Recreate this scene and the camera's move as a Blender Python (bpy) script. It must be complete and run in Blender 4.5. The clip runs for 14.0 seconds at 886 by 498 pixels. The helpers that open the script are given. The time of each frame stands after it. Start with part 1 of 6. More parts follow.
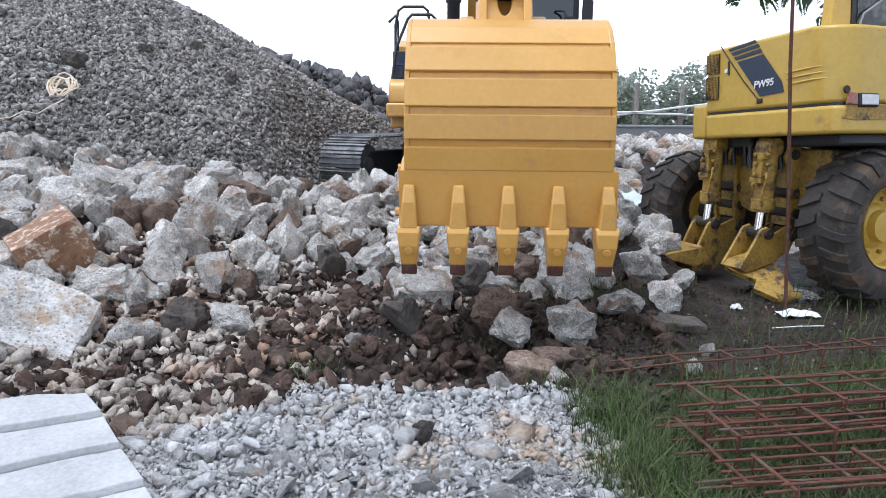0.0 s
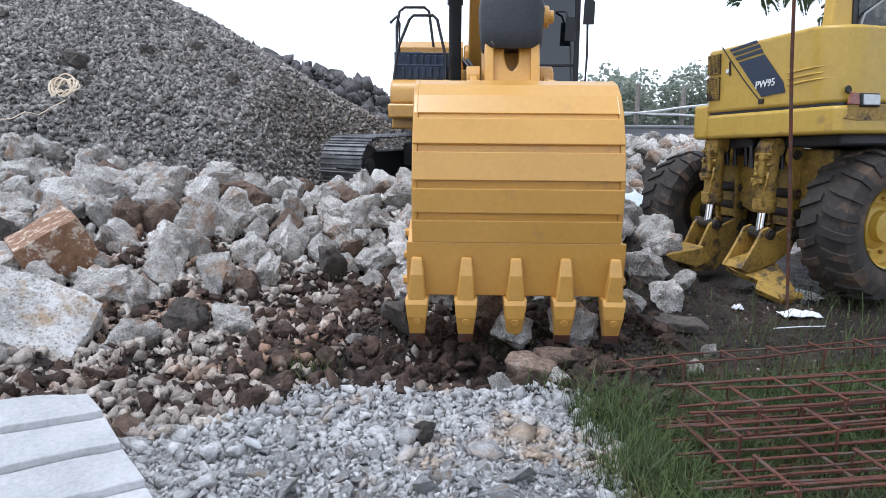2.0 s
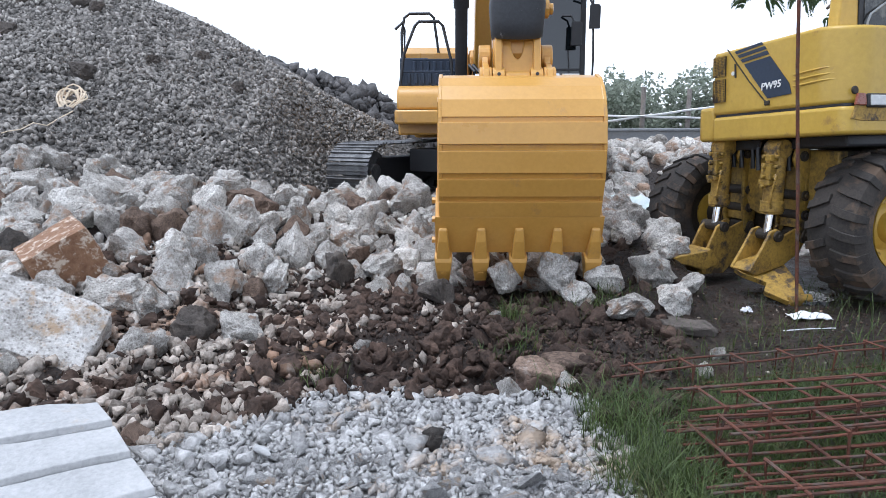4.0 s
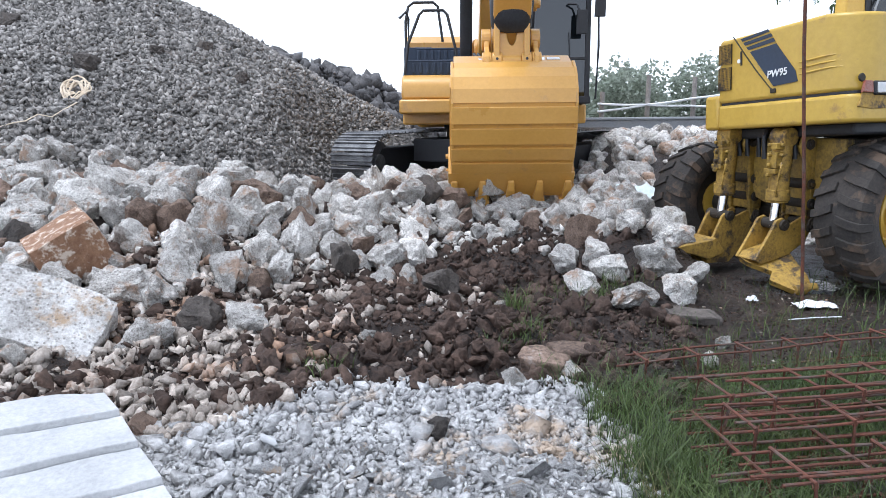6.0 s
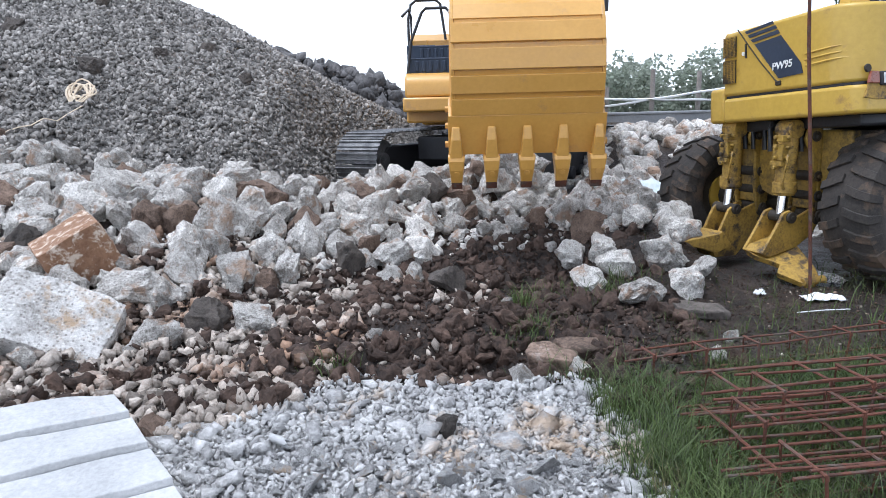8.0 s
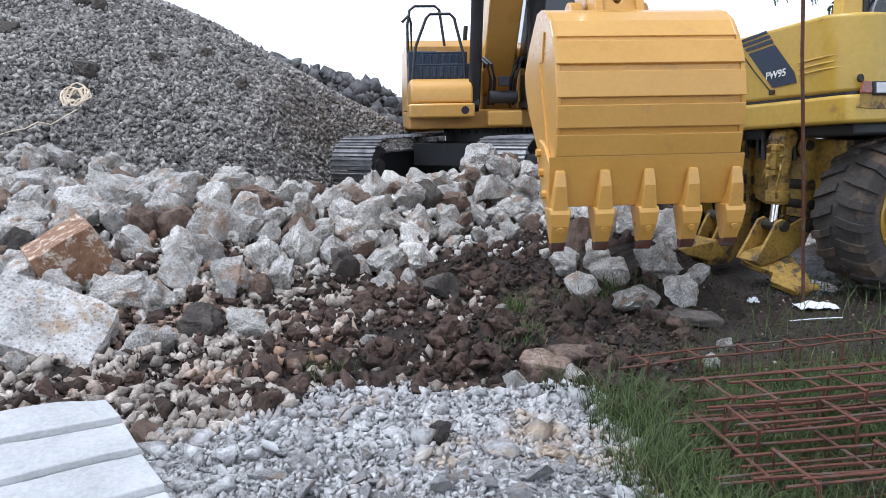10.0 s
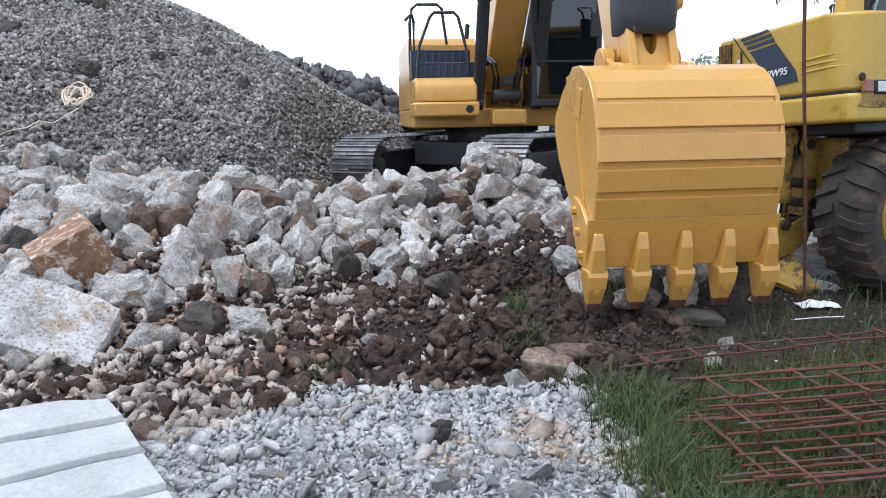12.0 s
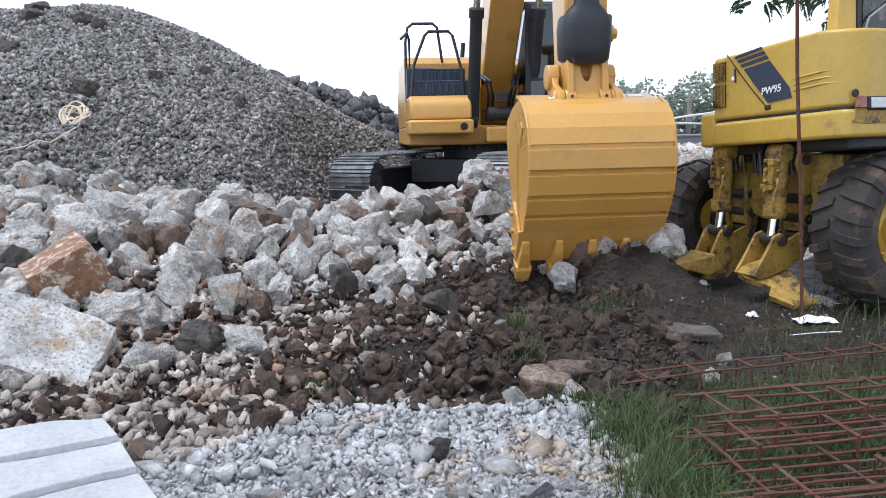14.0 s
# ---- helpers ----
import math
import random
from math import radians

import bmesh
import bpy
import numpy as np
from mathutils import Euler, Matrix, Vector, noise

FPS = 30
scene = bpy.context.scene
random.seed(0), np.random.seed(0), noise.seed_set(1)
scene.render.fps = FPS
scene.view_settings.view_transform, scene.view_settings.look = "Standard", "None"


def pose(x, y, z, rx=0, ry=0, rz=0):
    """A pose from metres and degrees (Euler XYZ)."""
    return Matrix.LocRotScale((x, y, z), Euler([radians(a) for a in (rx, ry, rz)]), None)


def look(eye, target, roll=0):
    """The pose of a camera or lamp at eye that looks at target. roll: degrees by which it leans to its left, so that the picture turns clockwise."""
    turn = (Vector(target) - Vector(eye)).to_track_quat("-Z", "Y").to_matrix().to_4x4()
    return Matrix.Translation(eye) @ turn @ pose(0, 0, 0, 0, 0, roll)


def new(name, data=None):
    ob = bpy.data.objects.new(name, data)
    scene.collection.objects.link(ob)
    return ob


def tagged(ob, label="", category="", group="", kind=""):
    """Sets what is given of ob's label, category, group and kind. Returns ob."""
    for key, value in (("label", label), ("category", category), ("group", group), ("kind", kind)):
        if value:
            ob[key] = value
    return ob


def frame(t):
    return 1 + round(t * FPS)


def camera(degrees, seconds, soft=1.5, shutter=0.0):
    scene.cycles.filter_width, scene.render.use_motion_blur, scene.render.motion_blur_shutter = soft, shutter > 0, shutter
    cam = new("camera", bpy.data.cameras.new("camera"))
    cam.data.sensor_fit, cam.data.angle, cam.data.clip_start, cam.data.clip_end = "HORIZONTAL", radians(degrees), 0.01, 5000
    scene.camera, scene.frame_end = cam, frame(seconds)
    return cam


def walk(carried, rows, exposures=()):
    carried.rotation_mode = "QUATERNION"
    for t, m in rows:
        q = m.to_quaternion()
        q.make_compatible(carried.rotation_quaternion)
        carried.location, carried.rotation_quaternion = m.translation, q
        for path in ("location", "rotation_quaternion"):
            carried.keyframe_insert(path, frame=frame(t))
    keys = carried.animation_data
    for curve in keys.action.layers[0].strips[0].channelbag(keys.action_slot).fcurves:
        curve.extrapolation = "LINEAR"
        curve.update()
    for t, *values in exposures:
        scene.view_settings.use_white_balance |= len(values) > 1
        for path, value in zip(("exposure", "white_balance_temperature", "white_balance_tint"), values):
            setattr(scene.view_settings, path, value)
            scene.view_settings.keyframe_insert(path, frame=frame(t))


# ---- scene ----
cam = camera(64, 14.0, soft=0.6, shutter=0.3)
EYE = (0.0, 0.0, 1.4)
walk(cam, [(t, pose(*EYE, rx, ry, rz)) for t, rx, ry, rz in (
    (0.0, 79.6, -0.492, 0.09), (0.5, 79.513, -0.72, 0.25), (1.0, 79.762, -0.694, 0.029), (1.5, 79.482, -0.663, 0.026),
    (2.0, 79.644, -0.437, 0.179), (2.5, 79.883, -0.225, 0.134), (5.0, 80.106, 0.474, 0.826), (5.5, 79.266, 0.408, 0.712),
    (6.0, 79.278, 0.53, 0.945), (6.5, 79.222, 0.748, 0.641), (7.0, 79.193, 1.046, 1.081), (7.5, 79.277, 1.287, 1.252),
    (8.0, 79.097, 1.424, 1.267), (10.5, 79.893, 0.971, 0.837), (11.0, 80.118, 1.086, 0.829), (11.5, 80.0, 1.019, 0.754),
    (12.0, 79.514, 1.03, 0.986), (12.5, 79.368, 0.919, 0.857), (13.0, 79.529, 0.715, 0.405), (13.5, 80.568, 1.137, 0.769),
    (14.0, 80.884, 1.256, 0.715))], exposures=[(t, 0.99 + e, 5560, 11) for t, e in ((0.0, 0.0), (1.5, -0.12), (5.0, 0.0), (6.5, 0.2), (8.0, 0.12), (10.5, 0.0), (14.0, 0.0))])

# ---- world and sun: a bright overcast sky
world = bpy.data.worlds.new("overcast")
scene.world = world
world.use_nodes = True
wn = world.node_tree
wn.nodes.clear()
sky = wn.nodes.new("ShaderNodeTexSky")
sky.sky_type, sky.sun_disc = "NISHITA", False
sky.sun_elevation, sky.sun_rotation = radians(73), radians(-108)
sky.air_density, sky.dust_density, sky.ozone_density = 1.0, 1.0, 1.0
hsv = wn.nodes.new("ShaderNodeHueSaturation")
hsv.inputs["Saturation"].default_value = 0.12
bg = wn.nodes.new("ShaderNodeBackground")
bg.inputs["Strength"].default_value = 0.15
wo = wn.nodes.new("ShaderNodeOutputWorld")
wn.links.new(sky.outputs["Color"], hsv.inputs["Color"])
wn.links.new(hsv.outputs["Color"], bg.inputs["Color"])
wn.links.new(bg.outputs["Background"], wo.inputs["Surface"])
sun = new("sun", bpy.data.lights.new("sun", "SUN"))
sun.data.energy, sun.data.angle, sun.data.color = 1.1, radians(25), (1.0, 0.97, 0.93)
sun.matrix_world = look((-2.5, -0.8, 9), (0, 0, 0))


# ---- materials
def surface(name, c1, c2, rough=0.85, scale=6.0, fine=60.0, bump=0.3, metal=0.0, spot=None, spot_at=0.62, spot_scale=3.0, vary=0.0, coat=0.0, spec=0.5, wet=0.0, spread=0.13, relief=0.02, grain=0.45, pit_shade=0.0, pit_scale=28.0):
    """A two-colour surface with coarse and fine variation, optional patches of a third colour, and relief."""
    m = bpy.data.materials.new(name)
    m.use_nodes = True
    n, l = m.node_tree.nodes, m.node_tree.links
    b = n["Principled BSDF"]
    tc = n.new("ShaderNodeTexCoord")
    oi = n.new("ShaderNodeObjectInfo")
    shift = n.new("ShaderNodeVectorMath")
    shift.operation = "ADD"
    mul = n.new("ShaderNodeMath")
    mul.operation, mul.inputs[1].default_value = "MULTIPLY", 37.0
    l.new(oi.outputs["Random"], mul.inputs[0])
    l.new(tc.outputs["Object"], shift.inputs[0])
    l.new(mul.outputs[0], shift.inputs[1])
    n1, n2 = n.new("ShaderNodeTexNoise"), n.new("ShaderNodeTexNoise")
    for node, s in ((n1, scale), (n2, fine)):
        node.inputs["Scale"].default_value, node.inputs["Detail"].default_value, node.inputs["Roughness"].default_value = s, 6.0, 0.65
        l.new(shift.outputs[0], node.inputs["Vector"])
    half = n.new("ShaderNodeMix")
    half.data_type = "FLOAT"
    half.inputs[0].default_value = grain
    l.new(n1.outputs[0], half.inputs[2])
    l.new(n2.outputs[0], half.inputs[3])
    ramp = n.new("ShaderNodeValToRGB")
    ramp.color_ramp.elements[0].position, ramp.color_ramp.elements[1].position = 0.5 - spread, 0.5 + spread
    ramp.color_ramp.elements[0].color, ramp.color_ramp.elements[1].color = (*c1, 1), (*c2, 1)
    l.new(half.outputs[0], ramp.inputs[0])
    colour = ramp.outputs[0]
    if spot:
        n3 = n.new("ShaderNodeTexNoise")
        n3.inputs["Scale"].default_value, n3.inputs["Detail"].default_value = spot_scale, 8.0
        n3.inputs["Roughness"].default_value = 0.7
        off = n.new("ShaderNodeVectorMath")
        off.operation, off.inputs[1].default_value = "ADD", (11.3, 5.1, 7.7)
        l.new(shift.outputs[0], off.inputs[0])
        l.new(off.outputs[0], n3.inputs["Vector"])
        edge = n.new("ShaderNodeMapRange")
        edge.inputs["From Min"].default_value, edge.inputs["From Max"].default_value = spot_at - 0.04, spot_at + 0.05
        l.new(n3.outputs[0], edge.inputs["Value"])
        mix = n.new("ShaderNodeMix")
        mix.data_type = "RGBA"
        l.new(edge.outputs[0], mix.inputs[0])
        l.new(colour, mix.inputs[6])
        mix.inputs[7].default_value = (*spot, 1)
        colour = mix.outputs[2]
    if vary:
        geo = n.new("ShaderNodeNewGeometry")
        add = n.new("ShaderNodeMath")
        add.operation = "ADD"
        l.new(oi.outputs["Random"], add.inputs[0])
        l.new(geo.outputs["Random Per Island"], add.inputs[1])
        fr = n.new("ShaderNodeMath")
        fr.operation = "FRACT"
        l.new(add.outputs[0], fr.inputs[0])
        rng = n.new("ShaderNodeMapRange")
        rng.inputs["To Min"].default_value, rng.inputs["To Max"].default_value = 1 - vary, 1 + vary * 0.6
        l.new(fr.outputs[0], rng.inputs["Value"])
        hv = n.new("ShaderNodeHueSaturation")
        l.new(rng.outputs[0], hv.inputs["Value"])
        l.new(colour, hv.inputs["Color"])
        colour = hv.outputs[0]
    if pit_shade:
        # small dark dots in the colour, painted as shade inside voids of broken aggregate
        vo = n.new("ShaderNodeTexVoronoi")
        vo.inputs["Scale"].default_value = pit_scale
        l.new(shift.outputs[0], vo.inputs["Vector"])
        hole = n.new("ShaderNodeMapRange")
        hole.inputs["From Min"].default_value, hole.inputs["From Max"].default_value = 0.16, 0.34
        hole.inputs["To Min"].default_value, hole.inputs["To Max"].default_value = pit_shade, 0.0
        l.new(vo.outputs["Distance"], hole.inputs["Value"])
        cut = n.new("ShaderNodeMix")
        cut.data_type = "RGBA"
        l.new(hole.outputs[0], cut.inputs[0])
        l.new(colour, cut.inputs[6])
        cut.inputs[7].default_value = (c1[0] * 0.35, c1[1] * 0.33, c1[2] * 0.3, 1)
        colour = cut.outputs[2]
    l.new(colour, b.inputs["Base Color"])
    rr = n.new("ShaderNodeMapRange")
    rr.inputs["From Min"].default_value, rr.inputs["From Max"].default_value = 0.3, 0.7
    rr.inputs["To Min"].default_value, rr.inputs["To Max"].default_value = max(0.02, rough - 0.12 - wet), min(1, rough + 0.12)
    l.new(n1.outputs[0], rr.inputs["Value"])
    l.new(rr.outputs[0], b.inputs["Roughness"])
    b.inputs["Metallic"].default_value = metal
    b.inputs["Coat Weight"].default_value = coat
    b.inputs["Coat Roughness"].default_value = 0.15
    b.inputs["Specular IOR Level"].default_value = spec
    if bump:
        bp = n.new("ShaderNodeBump")
        bp.inputs["Strength"].default_value, bp.inputs["Distance"].default_value = bump, relief
        l.new(half.outputs[0], bp.inputs["Height"])
        l.new(bp.outputs[0], b.inputs["Normal"])
    return m


M_CONC = surface("rubble_concrete", (0.33, 0.30, 0.265), (0.82, 0.785, 0.73), 0.95, 3.5, 24, 1.0, spread=0.1, relief=0.06, grain=0.5, spot=(0.42, 0.30, 0.22), spot_at=0.575, spot_scale=1.7, vary=0.3, pit_shade=0.55, pit_scale=26, spec=0.2)
M_BIG = surface("stained_concrete", (0.36, 0.335, 0.305), (0.78, 0.755, 0.72), 0.95, 5, 45, 1.0, spread=0.1, relief=0.045, grain=0.5, spot=(0.46, 0.34, 0.23), spot_at=0.6, spot_scale=3.2, pit_shade=0.6, pit_scale=36, spec=0.2)
M_STONE = surface("brown_stone", (0.085, 0.06, 0.046), (0.26, 0.185, 0.14), 0.92, 5, 40, 0.9, grain=0.6, spread=0.1, spot=(0.34, 0.29, 0.25), spot_at=0.68, spot_scale=4, vary=0.3, spec=0.25)
M_LOOSE = surface("mixed_small_stones", (0.25, 0.205, 0.165), (0.66, 0.585, 0.51), 0.95, 9, 40, 1.0, spot=(0.34, 0.22, 0.15), spot_at=0.55, spot_scale=1.2, vary=0.5, relief=0.04, spec=0.2)
M_DARK = surface("dark_stone", (0.04, 0.033, 0.028), (0.14, 0.118, 0.1), 0.88, 4, 22, 1.0, vary=0.35, relief=0.05)
M_BOULD = surface("grey_boulder", (0.06, 0.056, 0.055), (0.19, 0.18, 0.175), 0.9, 3, 20, 1.0, vary=0.5, relief=0.05)
M_RED = surface("red_broken_brick", (0.17, 0.085, 0.045), (0.31, 0.175, 0.1), 0.9, 6, 30, 0.8, spot=(0.6, 0.5, 0.4), spot_at=0.555, spot_scale=15, relief=0.03)
M_GRAVEL = surface("crushed_gravel", (0.33, 0.32, 0.312), (0.70, 0.685, 0.665), 0.96, 6, 30, 1.0, relief=0.05, spread=0.12, grain=0.5, spot=(0.52, 0.41, 0.31), spot_at=0.6, spot_scale=1.6, vary=0.22, spec=0.12)
M_MOUND = surface("grey_aggregate", (0.045, 0.042, 0.038), (0.25, 0.235, 0.215), 0.95, 1.6, 18, 1.0, grain=0.7, spread=0.08, relief=0.06, spot=(0.13, 0.105, 0.085), spot_at=0.6, spot_scale=0.6)
M_CHIPS = surface("aggregate_stones", (0.135, 0.126, 0.114), (0.42, 0.39, 0.355), 0.93, 4, 30, 0.8, vary=0.65, relief=0.04, spec=0.3)
M_MUD = surface("wet_mud", (0.010, 0.008, 0.007), (0.055, 0.039, 0.03), 0.55, 5, 30, 1.0, relief=0.06, grain=0.55, spread=0.1, spot=(0.08, 0.06, 0.048), spot_at=0.62, spot_scale=2.2, wet=0.2, spec=0.3)
M_CLOD = surface("mud_clods", (0.024, 0.016, 0.012), (0.12, 0.078, 0.058), 0.78, 8, 40, 1.0, vary=0.45, relief=0.04, spec=0.3)
M_PAINT = surface("excavator_paint", (0.54, 0.285, 0.055), (0.62, 0.335, 0.07), 0.36, 1.5, 30, 0.03, coat=0.3, spot=(0.42, 0.235, 0.085), spot_at=0.655, spot_scale=2.0)
M_PAINT2 = surface("old_yellow_paint", (0.49, 0.315, 0.045), (0.59, 0.385, 0.062), 0.42, 1.2, 24, 0.05, coat=0.15, spot=(0.36, 0.22, 0.06), spot_at=0.62, spot_scale=3.5)
M_GRIME = surface("grimy_yellow_paint", (0.23, 0.14, 0.03), (0.46, 0.285, 0.05), 0.6, 5, 40, 0.2, spread=0.1, spot=(0.07, 0.048, 0.03), spot_at=0.56, spot_scale=6)
M_OCHRE = surface("oily_ochre_paint", (0.11, 0.07, 0.02), (0.44, 0.275, 0.04), 0.6, 3, 26, 0.3, spot=(0.05, 0.036, 0.022), spot_at=0.57, spot_scale=4)
# oily grime; on the chassis this dark colour also paints in occlusion shade
M_GRIME_SHADE = surface("grime_and_shade", (0.014, 0.012, 0.01), (0.05, 0.038, 0.025), 0.75, 4, 40, 0.3, spot=(0.16, 0.1, 0.03), spot_at=0.64, spot_scale=3)
M_GUARD = surface("scuffed_black_rubber", (0.012, 0.013, 0.016), (0.03, 0.032, 0.037), 0.55, 4, 40, 0.15, spot=(0.16, 0.16, 0.16), spot_at=0.68, spot_scale=9)
M_BLACK = surface("black_steel", (0.012, 0.012, 0.014), (0.03, 0.03, 0.033), 0.5, 4, 50, 0.1)
M_TRACK = surface("worn_track_steel", (0.08, 0.08, 0.083), (0.3, 0.295, 0.29), 0.42, 5, 60, 0.2, metal=0.7)
M_RUBBER = surface("dusty_tyre_rubber", (0.022, 0.02, 0.018), (0.06, 0.05, 0.042), 0.88, 3, 40, 0.35, spot=(0.115, 0.078, 0.052), spot_at=0.56, spot_scale=3.0)
M_CHROME = surface("chrome_rod", (0.75, 0.75, 0.76), (0.85, 0.85, 0.86), 0.14, 4, 50, 0.0, metal=1.0)
M_NAVY = surface("dark_blue_plastic", (0.018, 0.03, 0.055), (0.03, 0.045, 0.075), 0.5, 3, 40, 0.05)
M_RUST = surface("rusty_rebar", (0.05, 0.02, 0.013), (0.16, 0.055, 0.03), 0.85, 14, 120, 0.5, spot=(0.1, 0.075, 0.06), spot_at=0.56, spot_scale=5)
M_SLAB = surface("pale_cast_concrete", (0.34, 0.34, 0.335), (0.51, 0.505, 0.5), 0.9, 3, 50, 0.6, spot=(0.44, 0.37, 0.29), spot_at=0.64, spot_scale=2.2)
M_WOOD = surface("weathered_post", (0.2, 0.18, 0.16), (0.34, 0.31, 0.28), 0.9, 6, 50, 0.3)
M_BARRIER = surface("grey_barrier", (0.22, 0.23, 0.24), (0.33, 0.34, 0.35), 0.8, 2, 30, 0.1)
M_ROPE = surface("yellowed_rope", (0.62, 0.5, 0.36), (0.78, 0.67, 0.52), 0.9, 20, 90, 0.3)
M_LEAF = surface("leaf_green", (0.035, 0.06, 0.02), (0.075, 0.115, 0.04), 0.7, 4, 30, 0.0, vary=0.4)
# distance haze is mixed into this leaf colour, well paler than foliage
M_LEAF_HAZE = surface("haze_paled_leaf_green", (0.27, 0.31, 0.24), (0.42, 0.45, 0.37), 0.8, 1, 10, 0.0, vary=0.3)
M_GRASS = surface("grass_green", (0.05, 0.085, 0.022), (0.13, 0.17, 0.05), 0.6, 3, 20, 0.0, vary=0.5, spot=(0.24, 0.2, 0.1), spot_at=0.63)
M_BARK = surface("bark", (0.06, 0.045, 0.035), (0.13, 0.1, 0.08), 0.95, 10, 60, 0.6)
M_WHITE = surface("white_lettering", (0.78, 0.78, 0.76), (0.84, 0.84, 0.82), 0.5, 5, 50, 0.0)
M_LAMP_R = surface("red_lens", (0.2, 0.055, 0.03), (0.28, 0.08, 0.04), 0.3, 8, 60, 0.0, coat=0.3)
M_LAMP_W = surface("clear_lens", (0.5, 0.5, 0.5), (0.62, 0.62, 0.6), 0.2, 20, 60, 0.1, coat=0.5)
M_TARP = surface("pale_green_sheet", (0.5, 0.6, 0.58), (0.72, 0.76, 0.76), 0.6, 4, 30, 0.3)
M_GREEN = surface("green_crate_plastic", (0.02, 0.2, 0.12), (0.03, 0.26, 0.16), 0.5, 4, 30, 0.1)
M_PAPER = surface("white_litter", (0.7, 0.71, 0.73), (0.82, 0.82, 0.83), 0.7, 8, 60, 0.2)


def glass(name, colour, rough, coat=0.6):
    m = bpy.data.materials.new(name)
    m.use_nodes = True
    b = m.node_tree.nodes["Principled BSDF"]
    b.inputs["Base Color"].default_value = (*colour, 1)
    b.inputs["Roughness"].default_value = rough
    b.inputs["Specular IOR Level"].default_value = 0.5
    b.inputs["Coat Weight"].default_value, b.inputs["Coat Roughness"].default_value = coat, 0.02
    return m


M_GLASS = glass("tinted_cab_glass", (0.006, 0.008, 0.01), 0.04)
M_CABGLASS = surface("dusty_cab_glass", (0.012, 0.013, 0.013), (0.05, 0.052, 0.05), 0.2, 3, 12, 0.02, spot=(0.12, 0.12, 0.11), spot_at=0.6, spot_scale=2.5)
M_WATER = glass("puddle_water", (0.012, 0.011, 0.01), 0.03, 1.0)
wave = M_WATER.node_tree.nodes.new("ShaderNodeTexNoise")
wave.inputs["Scale"].default_value, wave.inputs["Detail"].default_value = 14.0, 3.0
dent = M_WATER.node_tree.nodes.new("ShaderNodeBump")
dent.inputs["Strength"].default_value, dent.inputs["Distance"].default_value = 0.25, 0.05
M_WATER.node_tree.links.new(wave.outputs[0], dent.inputs["Height"])
M_WATER.node_tree.links.new(dent.outputs[0], M_WATER.node_tree.nodes["Principled BSDF"].inputs["Normal"])
M_WATER.node_tree.links.new(dent.outputs[0], M_WATER.node_tree.nodes["Principled BSDF"].inputs["Coat Normal"])
for leafy, share in ((M_LEAF_HAZE, 0.55), (M_GRASS, 0.35), (M_LEAF, 0.3)):
    nodes, links = leafy.node_tree.nodes, leafy.node_tree.links
    bsdf, out = nodes["Principled BSDF"], nodes["Material Output"]
    thin = nodes.new("ShaderNodeBsdfTranslucent")
    both = nodes.new("ShaderNodeMixShader")
    both.inputs[0].default_value = share
    links.new(bsdf.inputs["Base Color"].links[0].from_socket, thin.inputs["Color"])
    links.new(bsdf.outputs[0], both.inputs[1])
    links.new(thin.outputs[0], both.inputs[2])
    links.new(both.outputs[0], out.inputs["Surface"])
M_GRIT = surface("gravel_grit", (0.2, 0.193, 0.185), (0.55, 0.535, 0.515), 0.95, 14, 70, 1.0, relief=0.03, spec=0.15)


# ---- mesh helpers
def part(name, bm, material, parent=None, label="", bevel=0.0, smooth=False, kind="", segs=2):
    """Links a bmesh as one mesh object, under a thing or a part when parent is given."""
    me = bpy.data.meshes.new(name)
    bmesh.ops.recalc_face_normals(bm, faces=bm.faces)
    bm.to_mesh(me)
    bm.free()
    me.materials.append(material)
    if smooth:
        me.shade_smooth()
        me.set_sharp_from_angle(angle=radians(42))
    ob = new(name, me)
    ob.parent = parent
    if bevel:
        mod = ob.modifiers.new("bevel", "BEVEL")
        mod.width, mod.segments, mod.limit_method, mod.angle_limit = bevel, segs, "ANGLE", radians(35)
    return tagged(ob, label, kind=kind)


def holder(name, m, label, category, group=""):
    """An Empty that carries the parts of a thing."""
    ob = new(name)
    ob.empty_display_size = 0.2
    ob.matrix_world = m
    return tagged(ob, label, category, group)


def box(bm, sx, sy, sz, cx=0, cy=0, cz=0, turn=None):
    m = Matrix.Translation((cx, cy, cz)) @ (turn if turn else Matrix()) @ Matrix.Diagonal((sx, sy, sz, 1))
    return bmesh.ops.create_cube(bm, size=1, matrix=m)["verts"]


def cyl(bm, p, q, r, r2=None, seg=16):
    p, q = Vector(p), Vector(q)
    m = Matrix.Translation((p + q) / 2) @ (q - p).to_track_quat("Z", "Y").to_matrix().to_4x4()
    return bmesh.ops.create_cone(bm, cap_ends=True, segments=seg, radius1=r, radius2=r if r2 is None else r2, depth=(q - p).length, matrix=m)["verts"]


def prism(bm, pts, x0, x1, axes="yz"):
    """Extrudes an outline, given in two axes, along the third from x0 to x1."""
    def at(u, v, w):
        return {"yz": (w, u, v), "xz": (u, w, v), "xy": (u, v, w)}[axes]
    a = [bm.verts.new(at(u, v, x0)) for u, v in pts]
    b = [bm.verts.new(at(u, v, x1)) for u, v in pts]
    k = len(pts)
    bm.faces.new(a)
    bm.faces.new(b[::-1])
    for i in range(k):
        bm.faces.new((a[i], a[(i + 1) % k], b[(i + 1) % k], b[i]))


